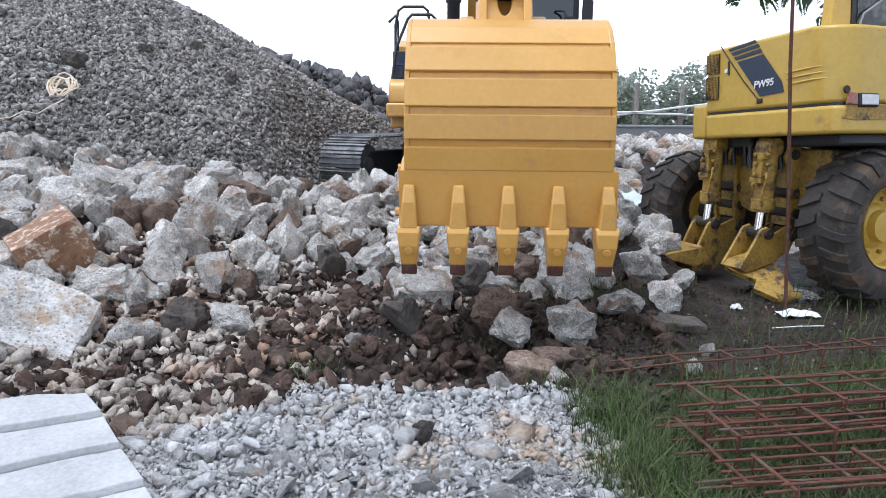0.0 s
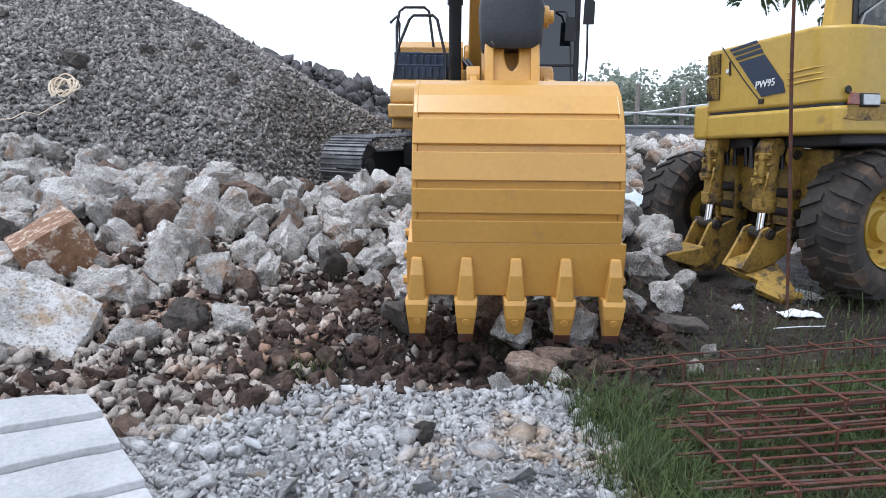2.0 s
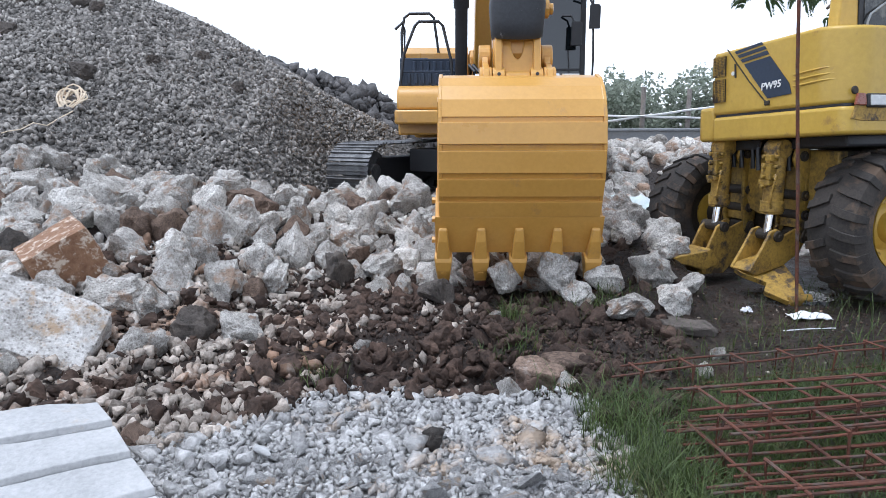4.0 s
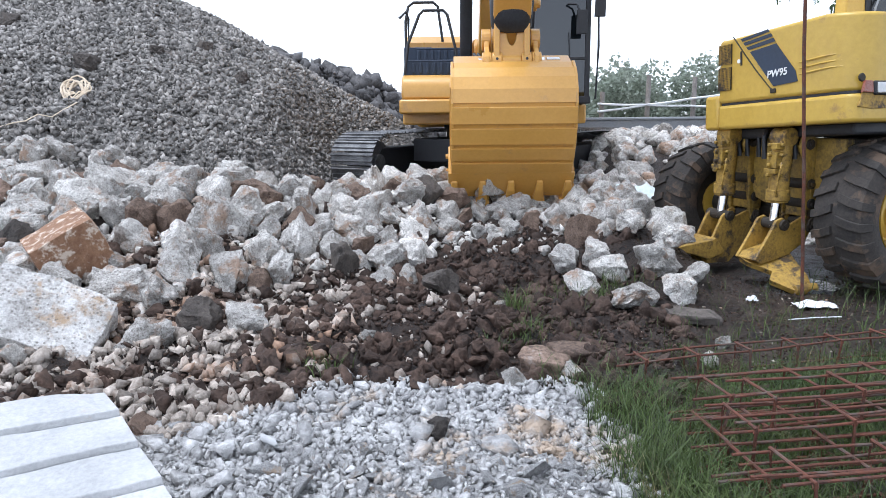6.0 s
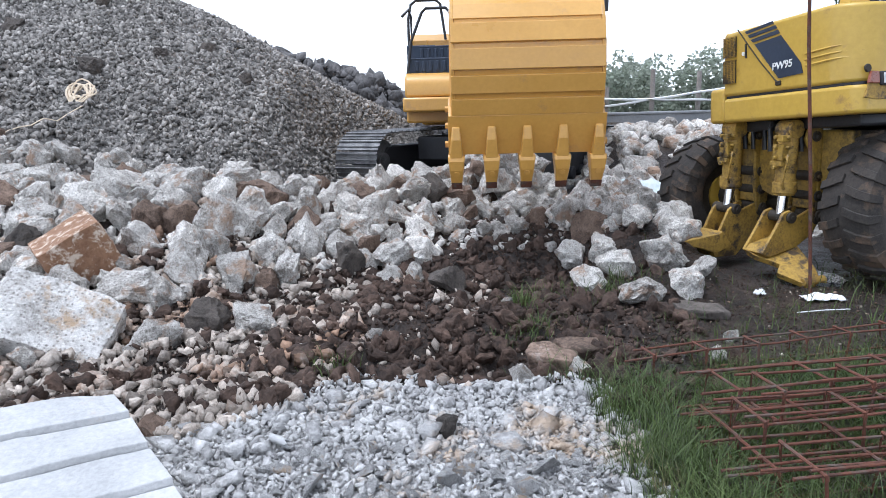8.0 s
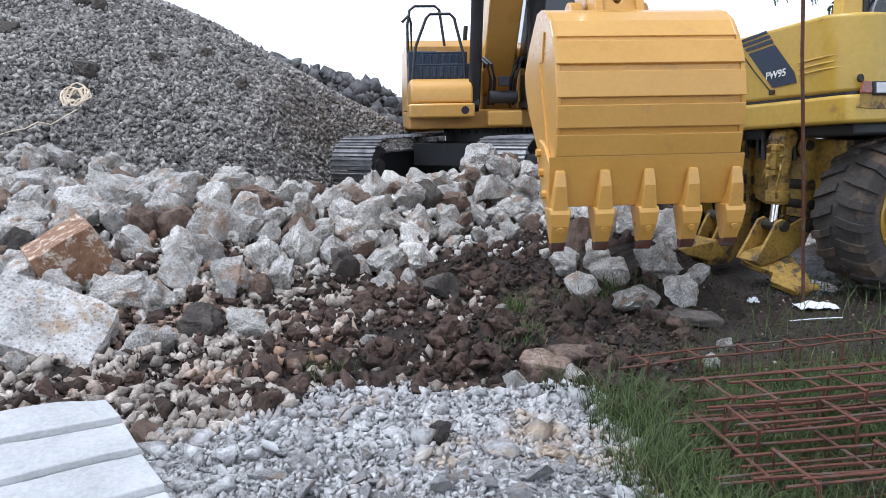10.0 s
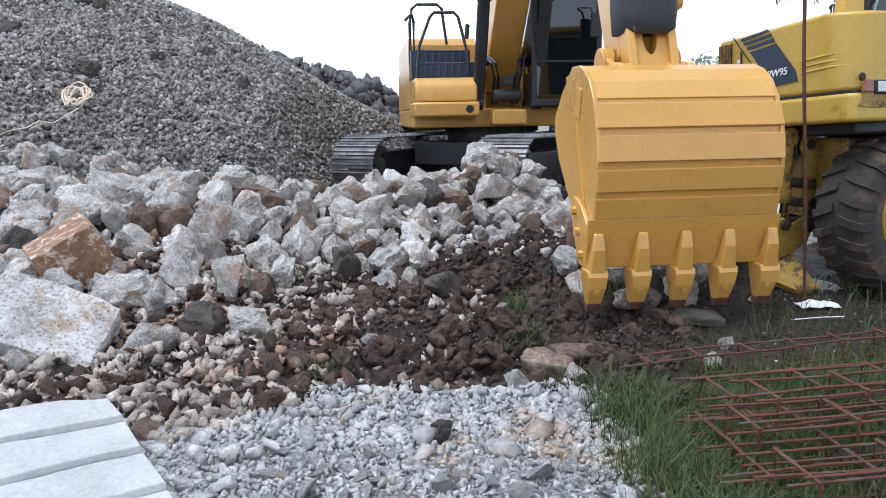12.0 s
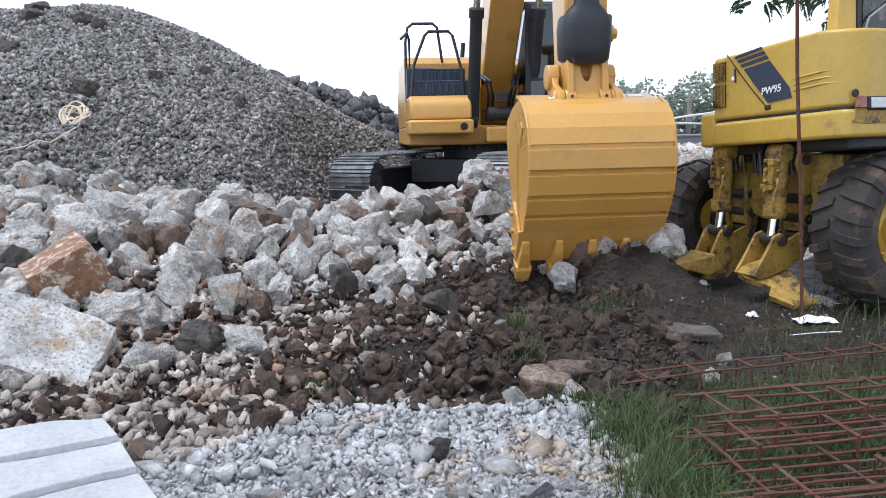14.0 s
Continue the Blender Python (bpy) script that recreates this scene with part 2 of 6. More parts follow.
def pipe(bm, pts, r, seg=8):
    """A tube along a bent line."""
    pts = [Vector(p) for p in pts]
    rings = []
    for i, p in enumerate(pts):
        d = (pts[min(i + 1, len(pts) - 1)] - pts[max(i - 1, 0)]).normalized()
        q = d.to_track_quat("Z", "Y")
        rings.append([bm.verts.new(p + q @ Vector((r * math.cos(k * math.tau / seg), r * math.sin(k * math.tau / seg), 0))) for k in range(seg)])
    for a, b in zip(rings, rings[1:]):
        for k in range(seg):
            bm.faces.new((a[k], a[(k + 1) % seg], b[(k + 1) % seg], b[k]))
    bm.faces.new(rings[0][::-1])
    bm.faces.new(rings[-1])


def fresh():
    return bmesh.new()


def stone_coords(rng, cuts=0, points=13, rough=0.0, flat=(1, 1, 1)):
    """Vertices and triangles of an angular broken stone about one metre across: the hull of a few points, roughened."""
    bm = bmesh.new()
    for _ in range(points):
        v = Vector((rng.gauss(0, 1), rng.gauss(0, 1), rng.gauss(0, 1))).normalized() * rng.uniform(0.40, 0.56)
        bm.verts.new(v)
    bmesh.ops.convex_hull(bm, input=bm.verts[:])
    bmesh.ops.delete(bm, geom=[v for v in bm.verts if not v.link_faces], context="VERTS")
    bmesh.ops.triangulate(bm, faces=bm.faces[:])
    seed = Vector((rng.uniform(0, 99), rng.uniform(0, 99), rng.uniform(0, 99)))
    if cuts:
        bmesh.ops.subdivide_edges(bm, edges=bm.edges[:], cuts=cuts, use_grid_fill=True)
        bmesh.ops.triangulate(bm, faces=bm.faces[:])
        bmesh.ops.smooth_vert(bm, verts=bm.verts[:], factor=0.4, use_axis_x=True, use_axis_y=True, use_axis_z=True)
        for v in bm.verts:
            p = v.co.copy()
            v.co += p.normalized() * rough * (noise.fractal(p * 3.0 + seed, 0.75, 2.1, 6) + 0.3 * noise.noise(p * 15 + seed) - 0.25 * max(0.0, noise.noise(p * 8 + seed)))
    bm.normal_update()
    bmesh.ops.recalc_face_normals(bm, faces=bm.faces[:])
    bm.verts.index_update()
    out = [(v.co.x * flat[0], v.co.y * flat[1], v.co.z * flat[2]) for v in bm.verts]
    faces = [[v.index for v in f.verts] for f in bm.faces]
    bm.free()
    return np.array(out), faces


def mesh_of(name, verts, faces, material, smooth=False):
    me = bpy.data.meshes.new(name)
    me.from_pydata([tuple(v) for v in verts], [], faces)
    me.materials.append(material)
    if smooth:
        me.shade_smooth()
        me.set_sharp_from_angle(angle=radians(38))
    me.update()
    return me


def scatter(name, shapes, places, material, label, category, smooth=False):
    """Many small stones joined in one mesh of kind stuff. places: x, y, z, size, turn as a 3x3 array."""
    vs, fs, base = [], [], 0
    for i, (x, y, z, s, turn) in enumerate(places):
        v, f = shapes[i % len(shapes)]
        vs.append((v * s) @ turn.T + np.array((x, y, z)))
        fs.append(np.array(f) + base)
        base += len(v)
    v, f = np.concatenate(vs), np.concatenate(fs)
    me = bpy.data.meshes.new(name)
    me.vertices.add(len(v))
    me.vertices.foreach_set("co", v.ravel())
    me.loops.add(f.size)
    me.loops.foreach_set("vertex_index", f.ravel().astype(np.int32))
    me.polygons.add(len(f))
    me.polygons.foreach_set("loop_start", np.arange(0, f.size, f.shape[1], dtype=np.int32))
    me.update(calc_edges=True)
    me.validate()
    me.materials.append(material)
    if smooth:
        me.shade_smooth()
    return tagged(new(name, me), label, category, kind="stuff")


def spin(rng):
    return np.array(Euler((rng.uniform(0, 6.28), rng.uniform(0, 6.28), rng.uniform(0, 6.28))).to_matrix())


# ---- the ground
def ramp(a, b, v):
    t = min(1.0, max(0.0, (v - a) / (b - a)))
    return t * t * (3 - 2 * t)


def mound_height(x, y):
    ax, ay, bx, by = -16.0, 15.0, -6.4, 13.6
    t = min(1.0, max(0.0, ((x - ax) * (bx - ax) + (y - ay) * (by - ay)) / ((bx - ax) ** 2 + (by - ay) ** 2)))
    d = math.hypot(x - ax - t * (bx - ax), y - ay - t * (by - ay))
    toe = 1.1 * ramp(-2.9, -1.7, x) * (1 - ramp(12.2, 13.5, y))
    return 4.15 - toe - 0.6 * (math.sqrt(d * d + 1.2) - 0.6) + 0.10 * noise.noise((x * 0.7, y * 0.7, 3.1))


def heap_height(x, y):
    """The bank of broken concrete that runs across the site."""
    foot = 4.1 + 1.7 * ramp(-2.2, -0.2, x) - 0.9 * ramp(0.7, 1.2, x)
    crest = 6.7 + 0.5 * ramp(-2.0, 0.0, x) - 0.8 * ramp(0.8, 1.4, x)
    top = 0.68 - 0.18 * ramp(-2.3, -1.3, x) - 0.18 * ramp(-0.5, 0.1, x) + 0.12 * ramp(0.9, 1.3, x)
    side = 1 - ramp(1.7, 2.3, x)
    return side * top * (ramp(foot - 0.2, crest, y) - ramp(crest + 0.3, crest + 2.0, y))


def ground_height(x, y):
    z = 0.25 * ramp(6.5, 9.0, y) * (1 - ramp(1.6, 2.4, x))
    z += heap_height(x, y)
    z += 0.95 * ramp(7.6, 12.0, y) * ramp(1.7, 2.6, x) * (1 - ramp(12.5, 15.0, y))
    z += 0.34 * math.exp(-((x - 0.4) ** 2 / 0.45 + (y - 8.5) ** 2 / 0.3))
    m = mound_height(x, y)
    if m > z:
        z = m
    z += 0.05 * math.exp(-((x - 3.35) ** 2 + (y - 5.45) ** 2) / 0.12)
    z -= 0.16 * math.exp(-((x - 0.05) ** 2 / 0.28 + (y - 3.95) ** 2 / 0.14))
    z += 0.10 * math.exp(-((x + 0.75) ** 2 / 0.35 + (y - 4.55) ** 2 / 0.5))
    mud = ramp(3.3, 3.7, y) * (1 - ramp(9.0, 11.0, y)) * (1 - ramp(1.0, 2.6, x))
    z += (0.012 + 0.085 * mud) * noise.fractal((x * 2.2, y * 2.2, 0.4), 0.8, 2.0, 5) + mud * (0.05 * noise.noise((x * 8, y * 8, 1.7)) + 0.03 * noise.noise((x * 19, y * 19, 4.7)))
    return z


def build_ground():
    def axis(near0, near1, step, far):
        n = int((near1 - near0) / step)
        mid = [near0 + i * (near1 - near0) / n for i in range(n + 1)]
        lo, hi, d = [], [], step
        a, b = near0, near1
        while b < far:
            d = min(d * 1.12, 0.14) if b < (16 if far else 0) else d * 1.25
            a, b = a - d, b + d
            lo.append(a)
            hi.append(b)
        return lo[::-1] + mid + hi
    xs, ys = axis(-4, 3, 0.045, 900), axis(2.5, 8, 0.045, 900)
    verts = [(x, y, ground_height(x, y)) for y in ys for x in xs]
    w = len(xs)
    faces = [(j * w + i, j * w + i + 1, (j + 1) * w + i + 1, (j + 1) * w + i) for j in range(len(ys) - 1) for i in range(w - 1)]
    me = mesh_of("ground", verts, faces, M_MUD)
    me.materials.append(M_MOUND)
    me.materials.append(M_SOIL)
    me.materials.append(M_GRIT)
    for p in me.polygons:
        x, y, z = p.center
        p.material_index = 1 if mound_height(x, y) > heap_height(x, y) + 0.2 and y > 6.5 else (2 if y > 17 or x < -30 or x > 30 or y < -30 else (3 if y > 1.8 and -2.2 < x < 0.6 and y < 3.45 - 0.4 * max(0.0, -0.6 - x) else 0))
    me.shade_smooth()
    return tagged(new("ground", me), "dark wet muddy ground of the building site", "ground", kind="structure")


M_SOIL = surface("dry_soil", (0.16, 0.14, 0.12), (0.27, 0.25, 0.22), 0.95, 0.8, 12, 0.5)
ground = build_ground()


# ---- broken concrete and stones
STONES = [stone_coords(random.Random(100 + i), 8, 14 + i % 6, 0.085, (1.1, 0.95 + 0.05 * (i % 3), 0.8 + 0.07 * (i % 4))) for i in range(14)]
ROCK_MESH = [mesh_of("rubble", v, f, M_CONC) for v, f in STONES]
BROWN_MESH = [mesh_of("rubble", v, f, M_STONE) for v, f in STONES[:5]]
DARK_MESH = [mesh_of("rubble", v, f, M_DARK) for v, f in STONES[5:9]]
for shared in ROCK_MESH + BROWN_MESH + DARK_MESH:
    shared.shade_smooth()
    shared.set_sharp_from_angle(angle=radians(32))
rock_rng = random.Random(7)


def rubble(x, y, z, size, mesh, label, group="broken concrete of the rubble bank", turn=None, name="rubble"):
    ob = new(name, mesh)
    e = turn if turn else Euler((rock_rng.uniform(0, 6.28), rock_rng.uniform(0, 6.28), rock_rng.uniform(0, 6.28)))
    ob.matrix_world = Matrix.LocRotScale((x, y, z), e, (size, size * rock_rng.uniform(0.85, 1.15), size * rock_rng.uniform(0.8, 1.05)))
    return tagged(ob, label, "stone" if name in ("stone", "boulder") else "rubble", group)


LBL_C = "rough pale grey chunk of broken concrete in the rubble bank"
LBL_B = "brown broken stone lying among pale concrete rubble"
LBL_D = "dark grey broken stone half sunk in wet mud"


def fill_bank():
    """Chunks strewn over the bank, larger ones first, each kept clear of the others."""
    rng = random.Random(21)
    kept = list(PLACED)
    for size, tries in ((0.42, 400), (0.33, 900), (0.26, 1600), (0.19, 1800)):
        for _ in range(tries):
            x, y = rng.uniform(-5.6, 1.95), rng.uniform(4.2, 8.2)
            h = heap_height(x, y)
            if h < 0.12 or (-0.32 < x < 1.0 and (y < 6.5 or size > 0.32)) or (x < 0 and y < 4.9 and x > -1.9) or (x > 1.0 and y < 6.0 and size > 0.25) or len(kept) > 330:
                continue
            s = size * rng.uniform(0.85, 1.15)
            if any((x - a) ** 2 + (y - b) ** 2 < (0.285 * (s + c)) ** 2 for a, b, c in kept):
                continue
            kept.append((x, y, s))
            brown = rng.random() < 0.14
            rubble(x, y, ground_height(x, y) + 0.12 * s, s, rng.choice(BROWN_MESH if brown else ROCK_MESH), LBL_B if brown else LBL_C, "brown stones in the bank" if brown else "broken concrete of the rubble bank", None, "stone" if brown else "rubble")


BANK_LEFT = (
    (-1.86, 4.01, 0.10, 0.35), (-2.33, 4.72, 0.24, 0.42), (-3.13, 5.05, 0.35, 0.34), (-2.50, 5.39, 0.47, 0.36), (-2.14, 5.44, 0.48, 0.36),
    (-1.95, 5.75, 0.55, 0.51), (-3.24, 6.57, 0.78, 0.41), (-3.74, 6.66, 0.78, 0.36), (-4.20, 6.99, 0.80, 0.42), (-3.65, 5.94, 0.65, 0.37),
    (-2.55, 6.44, 0.76, 0.40), (-2.21, 6.93, 0.79, 0.39), (-2.28, 6.49, 0.77, 0.23), (-2.90, 6.52, 0.77, 0.25), (-3.25, 5.78, 0.60, 0.39),
    (-2.84, 5.92, 0.65, 0.32), (-1.78, 5.91, 0.55, 0.29), (-1.55, 5.55, 0.36, 0.37), (-1.61, 6.74, 0.65, 0.44), (-1.28, 6.97, 0.62, 0.34),
    (-1.31, 5.79, 0.37, 0.39),
)
BANK_MID = (
    (-0.97, 6.21, 0.43, 0.37), (-1.33, 5.37, 0.25, 0.31), (-0.60, 5.91, 0.20, 0.34), (-0.59, 5.62, 0.12, 0.23), (-0.39, 5.69, 0.11, 0.20),
    (-1.68, 11.50, 0.35, 0.49), (-1.08, 12.03, 0.35, 0.54), (-0.31, 6.68, 0.45, 0.36), (-0.60, 6.61, 0.50, 0.31), (-0.81, 6.57, 0.52, 0.38),
    (-1.37, 4.43, 0.13, 0.24), (-2.51, 3.78, 0.10, 0.17), (-3.65, 5.73, 0.59, 0.26),
)
BANK_RIGHT = (
    (1.49, 6.05, 0.49, 0.32), (1.82, 5.87, 0.40, 0.31), (0.97, 5.40, 0.12, 0.28), (1.20, 5.46, 0.24, 0.30), (1.83, 5.35, 0.22, 0.20),
    (0.94, 5.91, 0.20, 0.26),  (1.58, 5.49, 0.30, 0.37),
)
BROWN_ONES = (
    (-2.55, 5.75, 0.60, 0.33), (-2.32, 5.75, 0.59, 0.33), (-0.81, 6.08, 0.33, 0.22),
)
DARK_ONES = (
    (-0.93, 5.59, 0.20, 0.39), (-1.68, 4.45, 0.12, 0.31), (-3.48, 5.45, 0.49, 0.29),
)


def chunks(rows, meshes, label):
    for i, (x, y, z, s) in enumerate(rows):
        rubble(x, y, z - 0.03, s * 1.12, meshes[(i * 5 + 3) % len(meshes)], label, "broken concrete of the rubble bank" if meshes is ROCK_MESH else "stones in the mud", None, "rubble" if meshes is ROCK_MESH else "stone")


chunks(BANK_LEFT, ROCK_MESH, LBL_C)
chunks(BANK_MID, ROCK_MESH, LBL_C)
chunks([r for r in BANK_RIGHT if not (r[0] > 0.95 and r[1] < 6.1)], ROCK_MESH, LBL_C)
chunks(BROWN_ONES, BROWN_MESH, LBL_B)
chunks(DARK_ONES, DARK_MESH, LBL_D)


def squared(name, rng_seed, sx, sy, sz, material, wear=0.03, blunt=0.10):
    """A squared block with broken edges."""
    rng = random.Random(rng_seed)
    bm = fresh()
    bmesh.ops.create_cube(bm, size=1)
    bmesh.ops.subdivide_edges(bm, edges=bm.edges[:], cuts=11, use_grid_fill=True)
    off = Vector((rng.uniform(0, 50), rng.uniform(0, 50), 0))
    for v in bm.verts:
        p = Vector((v.co.x * sx, v.co.y * sy, v.co.z * sz))
        edge = sorted((abs(v.co.x), abs(v.co.y), abs(v.co.z)))
        k = max(0.0, edge[1] - 0.36) / 0.14
        p *= 1 - blunt * k * (0.6 + noise.noise(p * 5 + off))
        p += p.normalized() * wear * noise.fractal(p * 4 + off, 1.0, 2.0, 4)
        v.co = p
    ob = part(name, bm, material)
    ob.data.shade_smooth()
    ob.data.set_sharp_from_angle(angle=radians(30))
    return ob


big = squared("concrete_block", 3, 0.74, 0.47, 0.36, M_BIG, 0.035, 0.09)
big.matrix_world = pose(-2.51, 4.11, 0.17, 0, 0, 31) @ pose(0, 0, 0, 50) @ pose(0, 0, 0, 0, 0, -33)
tagged(big, "large pale concrete block tilted against the rubble bank", "concrete block")
red = squared("brick_block", 5, 0.47, 0.46, 0.43, M_RED, 0.02, 0.035)
red.matrix_world = pose(-2.86, 5.12, 0.42, 0, 0, 36) @ pose(0, 0, 0, 6, -27, 0)
tagged(red, "reddish brown masonry block with flaking white plaster", "masonry block")
PLACED = [(x, y, s) for rows in (BANK_LEFT, BANK_MID, BANK_RIGHT, BROWN_ONES, DARK_ONES) for x, y, z, s in rows]
PLACED += [(-2.52, 4.3, 0.9), (-2.86, 5.06, 0.65), (-2.3, 4.4, 0.5)]
fill_bank()


# ---- the tracked excavator
BASE = Vector((0.58, 11.7, 0.25))
excavator = holder("excavator", Matrix.Translation(BASE), "large yellow tracked excavator with a wide toothed bucket", "excavator")
UNDER = pose(0, 0, 0, 0, 0, -30)


def build_undercarriage():
    bm = fresh()
    box(bm, 1.5, 2.3, 0.35, 0, 0, 0.62)
    cyl(bm, (0, 0, 0.6), (0, 0, 1.02), 0.72, seg=40)
    for i in range(36):
        a = i * math.tau / 36
        box(bm, 0.05, 0.03, 0.12, 0.73 * math.cos(a), 0.73 * math.sin(a), 0.98, Matrix.Rotation(a, 4, "Z"))
    for v in bm.verts:
        v.co = UNDER @ v.co
    part("undercarriage", bm, M_BLACK, excavator, "black undercarriage frame with slewing ring", bevel=0.015)
    for side in (-1, 1):
        cx = side * 1.19
        bm = fresh()
        prism(bm, [(-1.75, 0.22), (1.75, 0.22), (1.8, 0.45), (1.6, 0.66), (-1.6, 0.66), (-1.8, 0.45)], cx - 0.2, cx + 0.2)
        for k in range(8):
            cyl(bm, (cx - 0.25, -1.35 + k * 0.385, 0.2), (cx + 0.25, -1.35 + k * 0.385, 0.2), 0.1, seg=16)
        for v in bm.verts:
            v.co = UNDER @ v.co
        frame_ob = part("track_frame", bm, M_BLACK, excavator, bevel=0.02)
        for y0, nm in ((-1.72, "idler"), (1.72, "sprocket")):
            bm = fresh()
            cyl(bm, (cx - 0.17, y0, 0.45), (cx + 0.17, y0, 0.45), 0.33, seg=28)
            cyl(bm, (cx - 0.22, y0, 0.45), (cx + 0.22, y0, 0.45), 0.13, seg=18)
            for v in bm.verts:
                v.co = UNDER @ v.co
            part(nm, bm, M_TRACK, frame_ob, bevel=0.01)
        # one shoe, repeated round the belt
        bm = fresh()
        prism(bm, [(-0.09, 0), (0.09, 0), (0.09, 0.014), (0.066, 0.016), (0.06, 0.04), (0.045, 0.04), (0.038, 0.016), (-0.02, 0.015), (-0.026, 0.034), (-0.04, 0.034), (-0.046, 0.015), (-0.09, 0.014)], -0.38, 0.38)
        shoe = bpy.data.meshes.new("shoe")
        bmesh.ops.recalc_face_normals(bm, faces=bm.faces)
        bm.to_mesh(shoe)
        bm.free()
        shoe.materials.append(M_TRACK)
        r, half = 0.42, 1.72
        length = 4 * half + math.tau * r
        count = 49
        for i in range(count):
            s = i * length / count
            if s < 2 * half:
                p, a = (-half + s, 0.45 + r), 0
            elif s < 2 * half + math.pi * r:
                a = (s - 2 * half) / r
                p = (half + r * math.sin(a), 0.45 + r * math.cos(a))
            elif s < 4 * half + math.pi * r:
                p, a = (half - (s - 2 * half - math.pi * r), 0.45 - r), math.pi
            else:
                b = (s - 4 * half - math.pi * r) / r
                a = math.pi + b
                p = (-half - r * math.sin(b), 0.45 - r * math.cos(b))
            ob = new("shoe", shoe)
            ob.parent = frame_ob
            ob.matrix_basis = UNDER @ Matrix.Translation((cx, p[0], p[1])) @ Matrix.Rotation(-a, 4, "X")


build_undercarriage()

# the upper structure, which slews
bm = fresh()
box(bm, 2.7, 3.6, 0.28, 0, 0.75, 1.2)
box(bm, 0.08, 1.3, 0.75, -0.29, -0.35, 1.55)
box(bm, 0.08, 1.3, 0.75, 0.29, -0.35, 1.55)
box(bm, 0.5, 0.3, 0.22, 0, -1.35, 1.2)
house = part("upper_structure", bm, M_PAINT, excavator, "yellow slewing upper structure", bevel=0.03)


def build_house():
    bm = fresh()
    prism(bm, [(-1.58, 1.22), (-0.5, 1.22), (-0.5, 1.42), (-1.58, 1.42)], -1.36, -0.44)
    prism(bm, [(-1.52, 1.425), (-0.5, 1.425), (-0.5, 1.76), (-1.34, 1.76), (-1.46, 1.7), (-1.52, 1.6)], -1.33, -0.46)
    box_ob = part("tool_box", bm, M_PAINT, house, "rounded yellow tool box", bevel=0.03, smooth=True)
    bm = fresh()
    for i in range(6):
        a = i * math.tau / 6
        box(bm, 0.018, 0.006, 0.05, -0.58 + 0.022 * math.cos(a), -1.585, 1.32 + 0.022 * math.sin(a), Matrix.Rotation(-a, 4, "Y"))
    cyl(bm, (-0.58, -1.578, 1.32), (-0.58, -1.584, 1.32), 0.055, seg=20)
    part("emblem", bm, M_BLACK, house, "small round black emblem")
    bm = fresh()
    for k in range(2):
        y0, z0 = -1.18 + 0.36 * k, 1.765 + 0.2 * k
        box(bm, 0.84 - 0.16 * k, 0.05, 0.2, -0.86 + 0.06 * k, y0, z0 + 0.1)
        for i in range(7):
            box(bm, 0.05, 0.03, 0.15, -1.17 + 0.1 * i + 0.06 * k, y0 - 0.035, z0 + 0.1)
        box(bm, 0.84 - 0.16 * k, 0.36, 0.03, -0.86 + 0.06 * k, y0 + 0.15, z0 + 0.2)
    box(bm, 0.42, 0.42, 0.42, -1.12, -0.62, 1.98)
    part("step", bm, M_NAVY, house, "dark blue ribbed plastic steps", bevel=0.012)
    bm = fresh()
    prism(bm, [(-0.35, 1.35), (2.5, 1.35), (2.5, 2.3), (2.3, 2.4), (-0.25, 2.4), (-0.35, 2.3)], -1.34, -0.3)
    for i in range(3):
        box(bm, 0.02, 0.012, 0.9, -1.05 + 0.3 * i, -0.352, 1.86)
    part("engine_hood", bm, M_PAINT, house, bevel=0.03)
    bm = fresh()
    prism(bm, [(-0.35, 1.35), (2.5, 1.35), (2.5, 2.25), (2.3, 2.36), (-0.25, 2.36), (-0.35, 2.25)], -0.29, 1.3)
    part("rear_hood", bm, M_PAINT, house, bevel=0.03)
    bm = fresh()
    prism(bm, [(2.52, 0.95), (3.0, 1.0), (3.05, 1.9), (2.95, 2.1), (2.52, 2.1)], -1.34, 1.34)
    part("counterweight", bm, M_PAINT, house, bevel=0.08)
    # rails beside the steps
    for pts in ([(-1.3, -1.3, 1.72), (-1.24, -1.25, 2.2), (-1.08, -1.2, 2.60), (-1.02, -1.2, 2.66), (-0.74, -1.2, 2.66), (-0.68, -1.2, 2.60), (-0.56, -1.25, 2.1), (-0.54, -1.3, 1.72)],
                [(-1.32, -0.5, 2.0), (-1.32, -0.5, 2.6), (-1.28, -0.45, 2.82), (-1.2, -0.45, 2.88), (-0.9, -0.45, 2.88), (-0.83, -0.45, 2.82), (-0.76, -0.45, 2.3)],
                [(-1.27, -0.62, 2.0), (-1.27, -0.62, 2.62), (-1.3, -0.66, 2.72), (-1.4, -0.7, 2.62)]):
        bm = fresh()
        pipe(bm, pts, 0.021, 10)
        part("handrail", bm, M_BLACK, house, "black bent steel handrail", smooth=True)
    bm = fresh()
    cyl(bm, (-0.42, -0.2, 2.4), (-0.4, -0.2, 2.62), 0.035)
    part("exhaust", bm, M_BLACK, house, smooth=True)
    # cab
    x0, x1, y0, y1, z0, z1 = 0.30, 1.28, -1.62, 0.25, 1.36, 3.02
    bm = fresh()
    prism(bm, [(y0 + 0.05, z1 - 0.07), (y1, z1 - 0.07), (y1, z1), (y0 + 0.3, z1 + 0.02), (y0 + 0.1, z1 - 0.02)], x0, x1)
    part("cab_roof", bm, M_BLACK, house, "black cab roof", bevel=0.015)
    bm = fresh()
    box(bm, x1 - x0 + 0.04, y1 - y0, 0.1, (x0 + x1) / 2, (y0 + y1) / 2, 1.39)
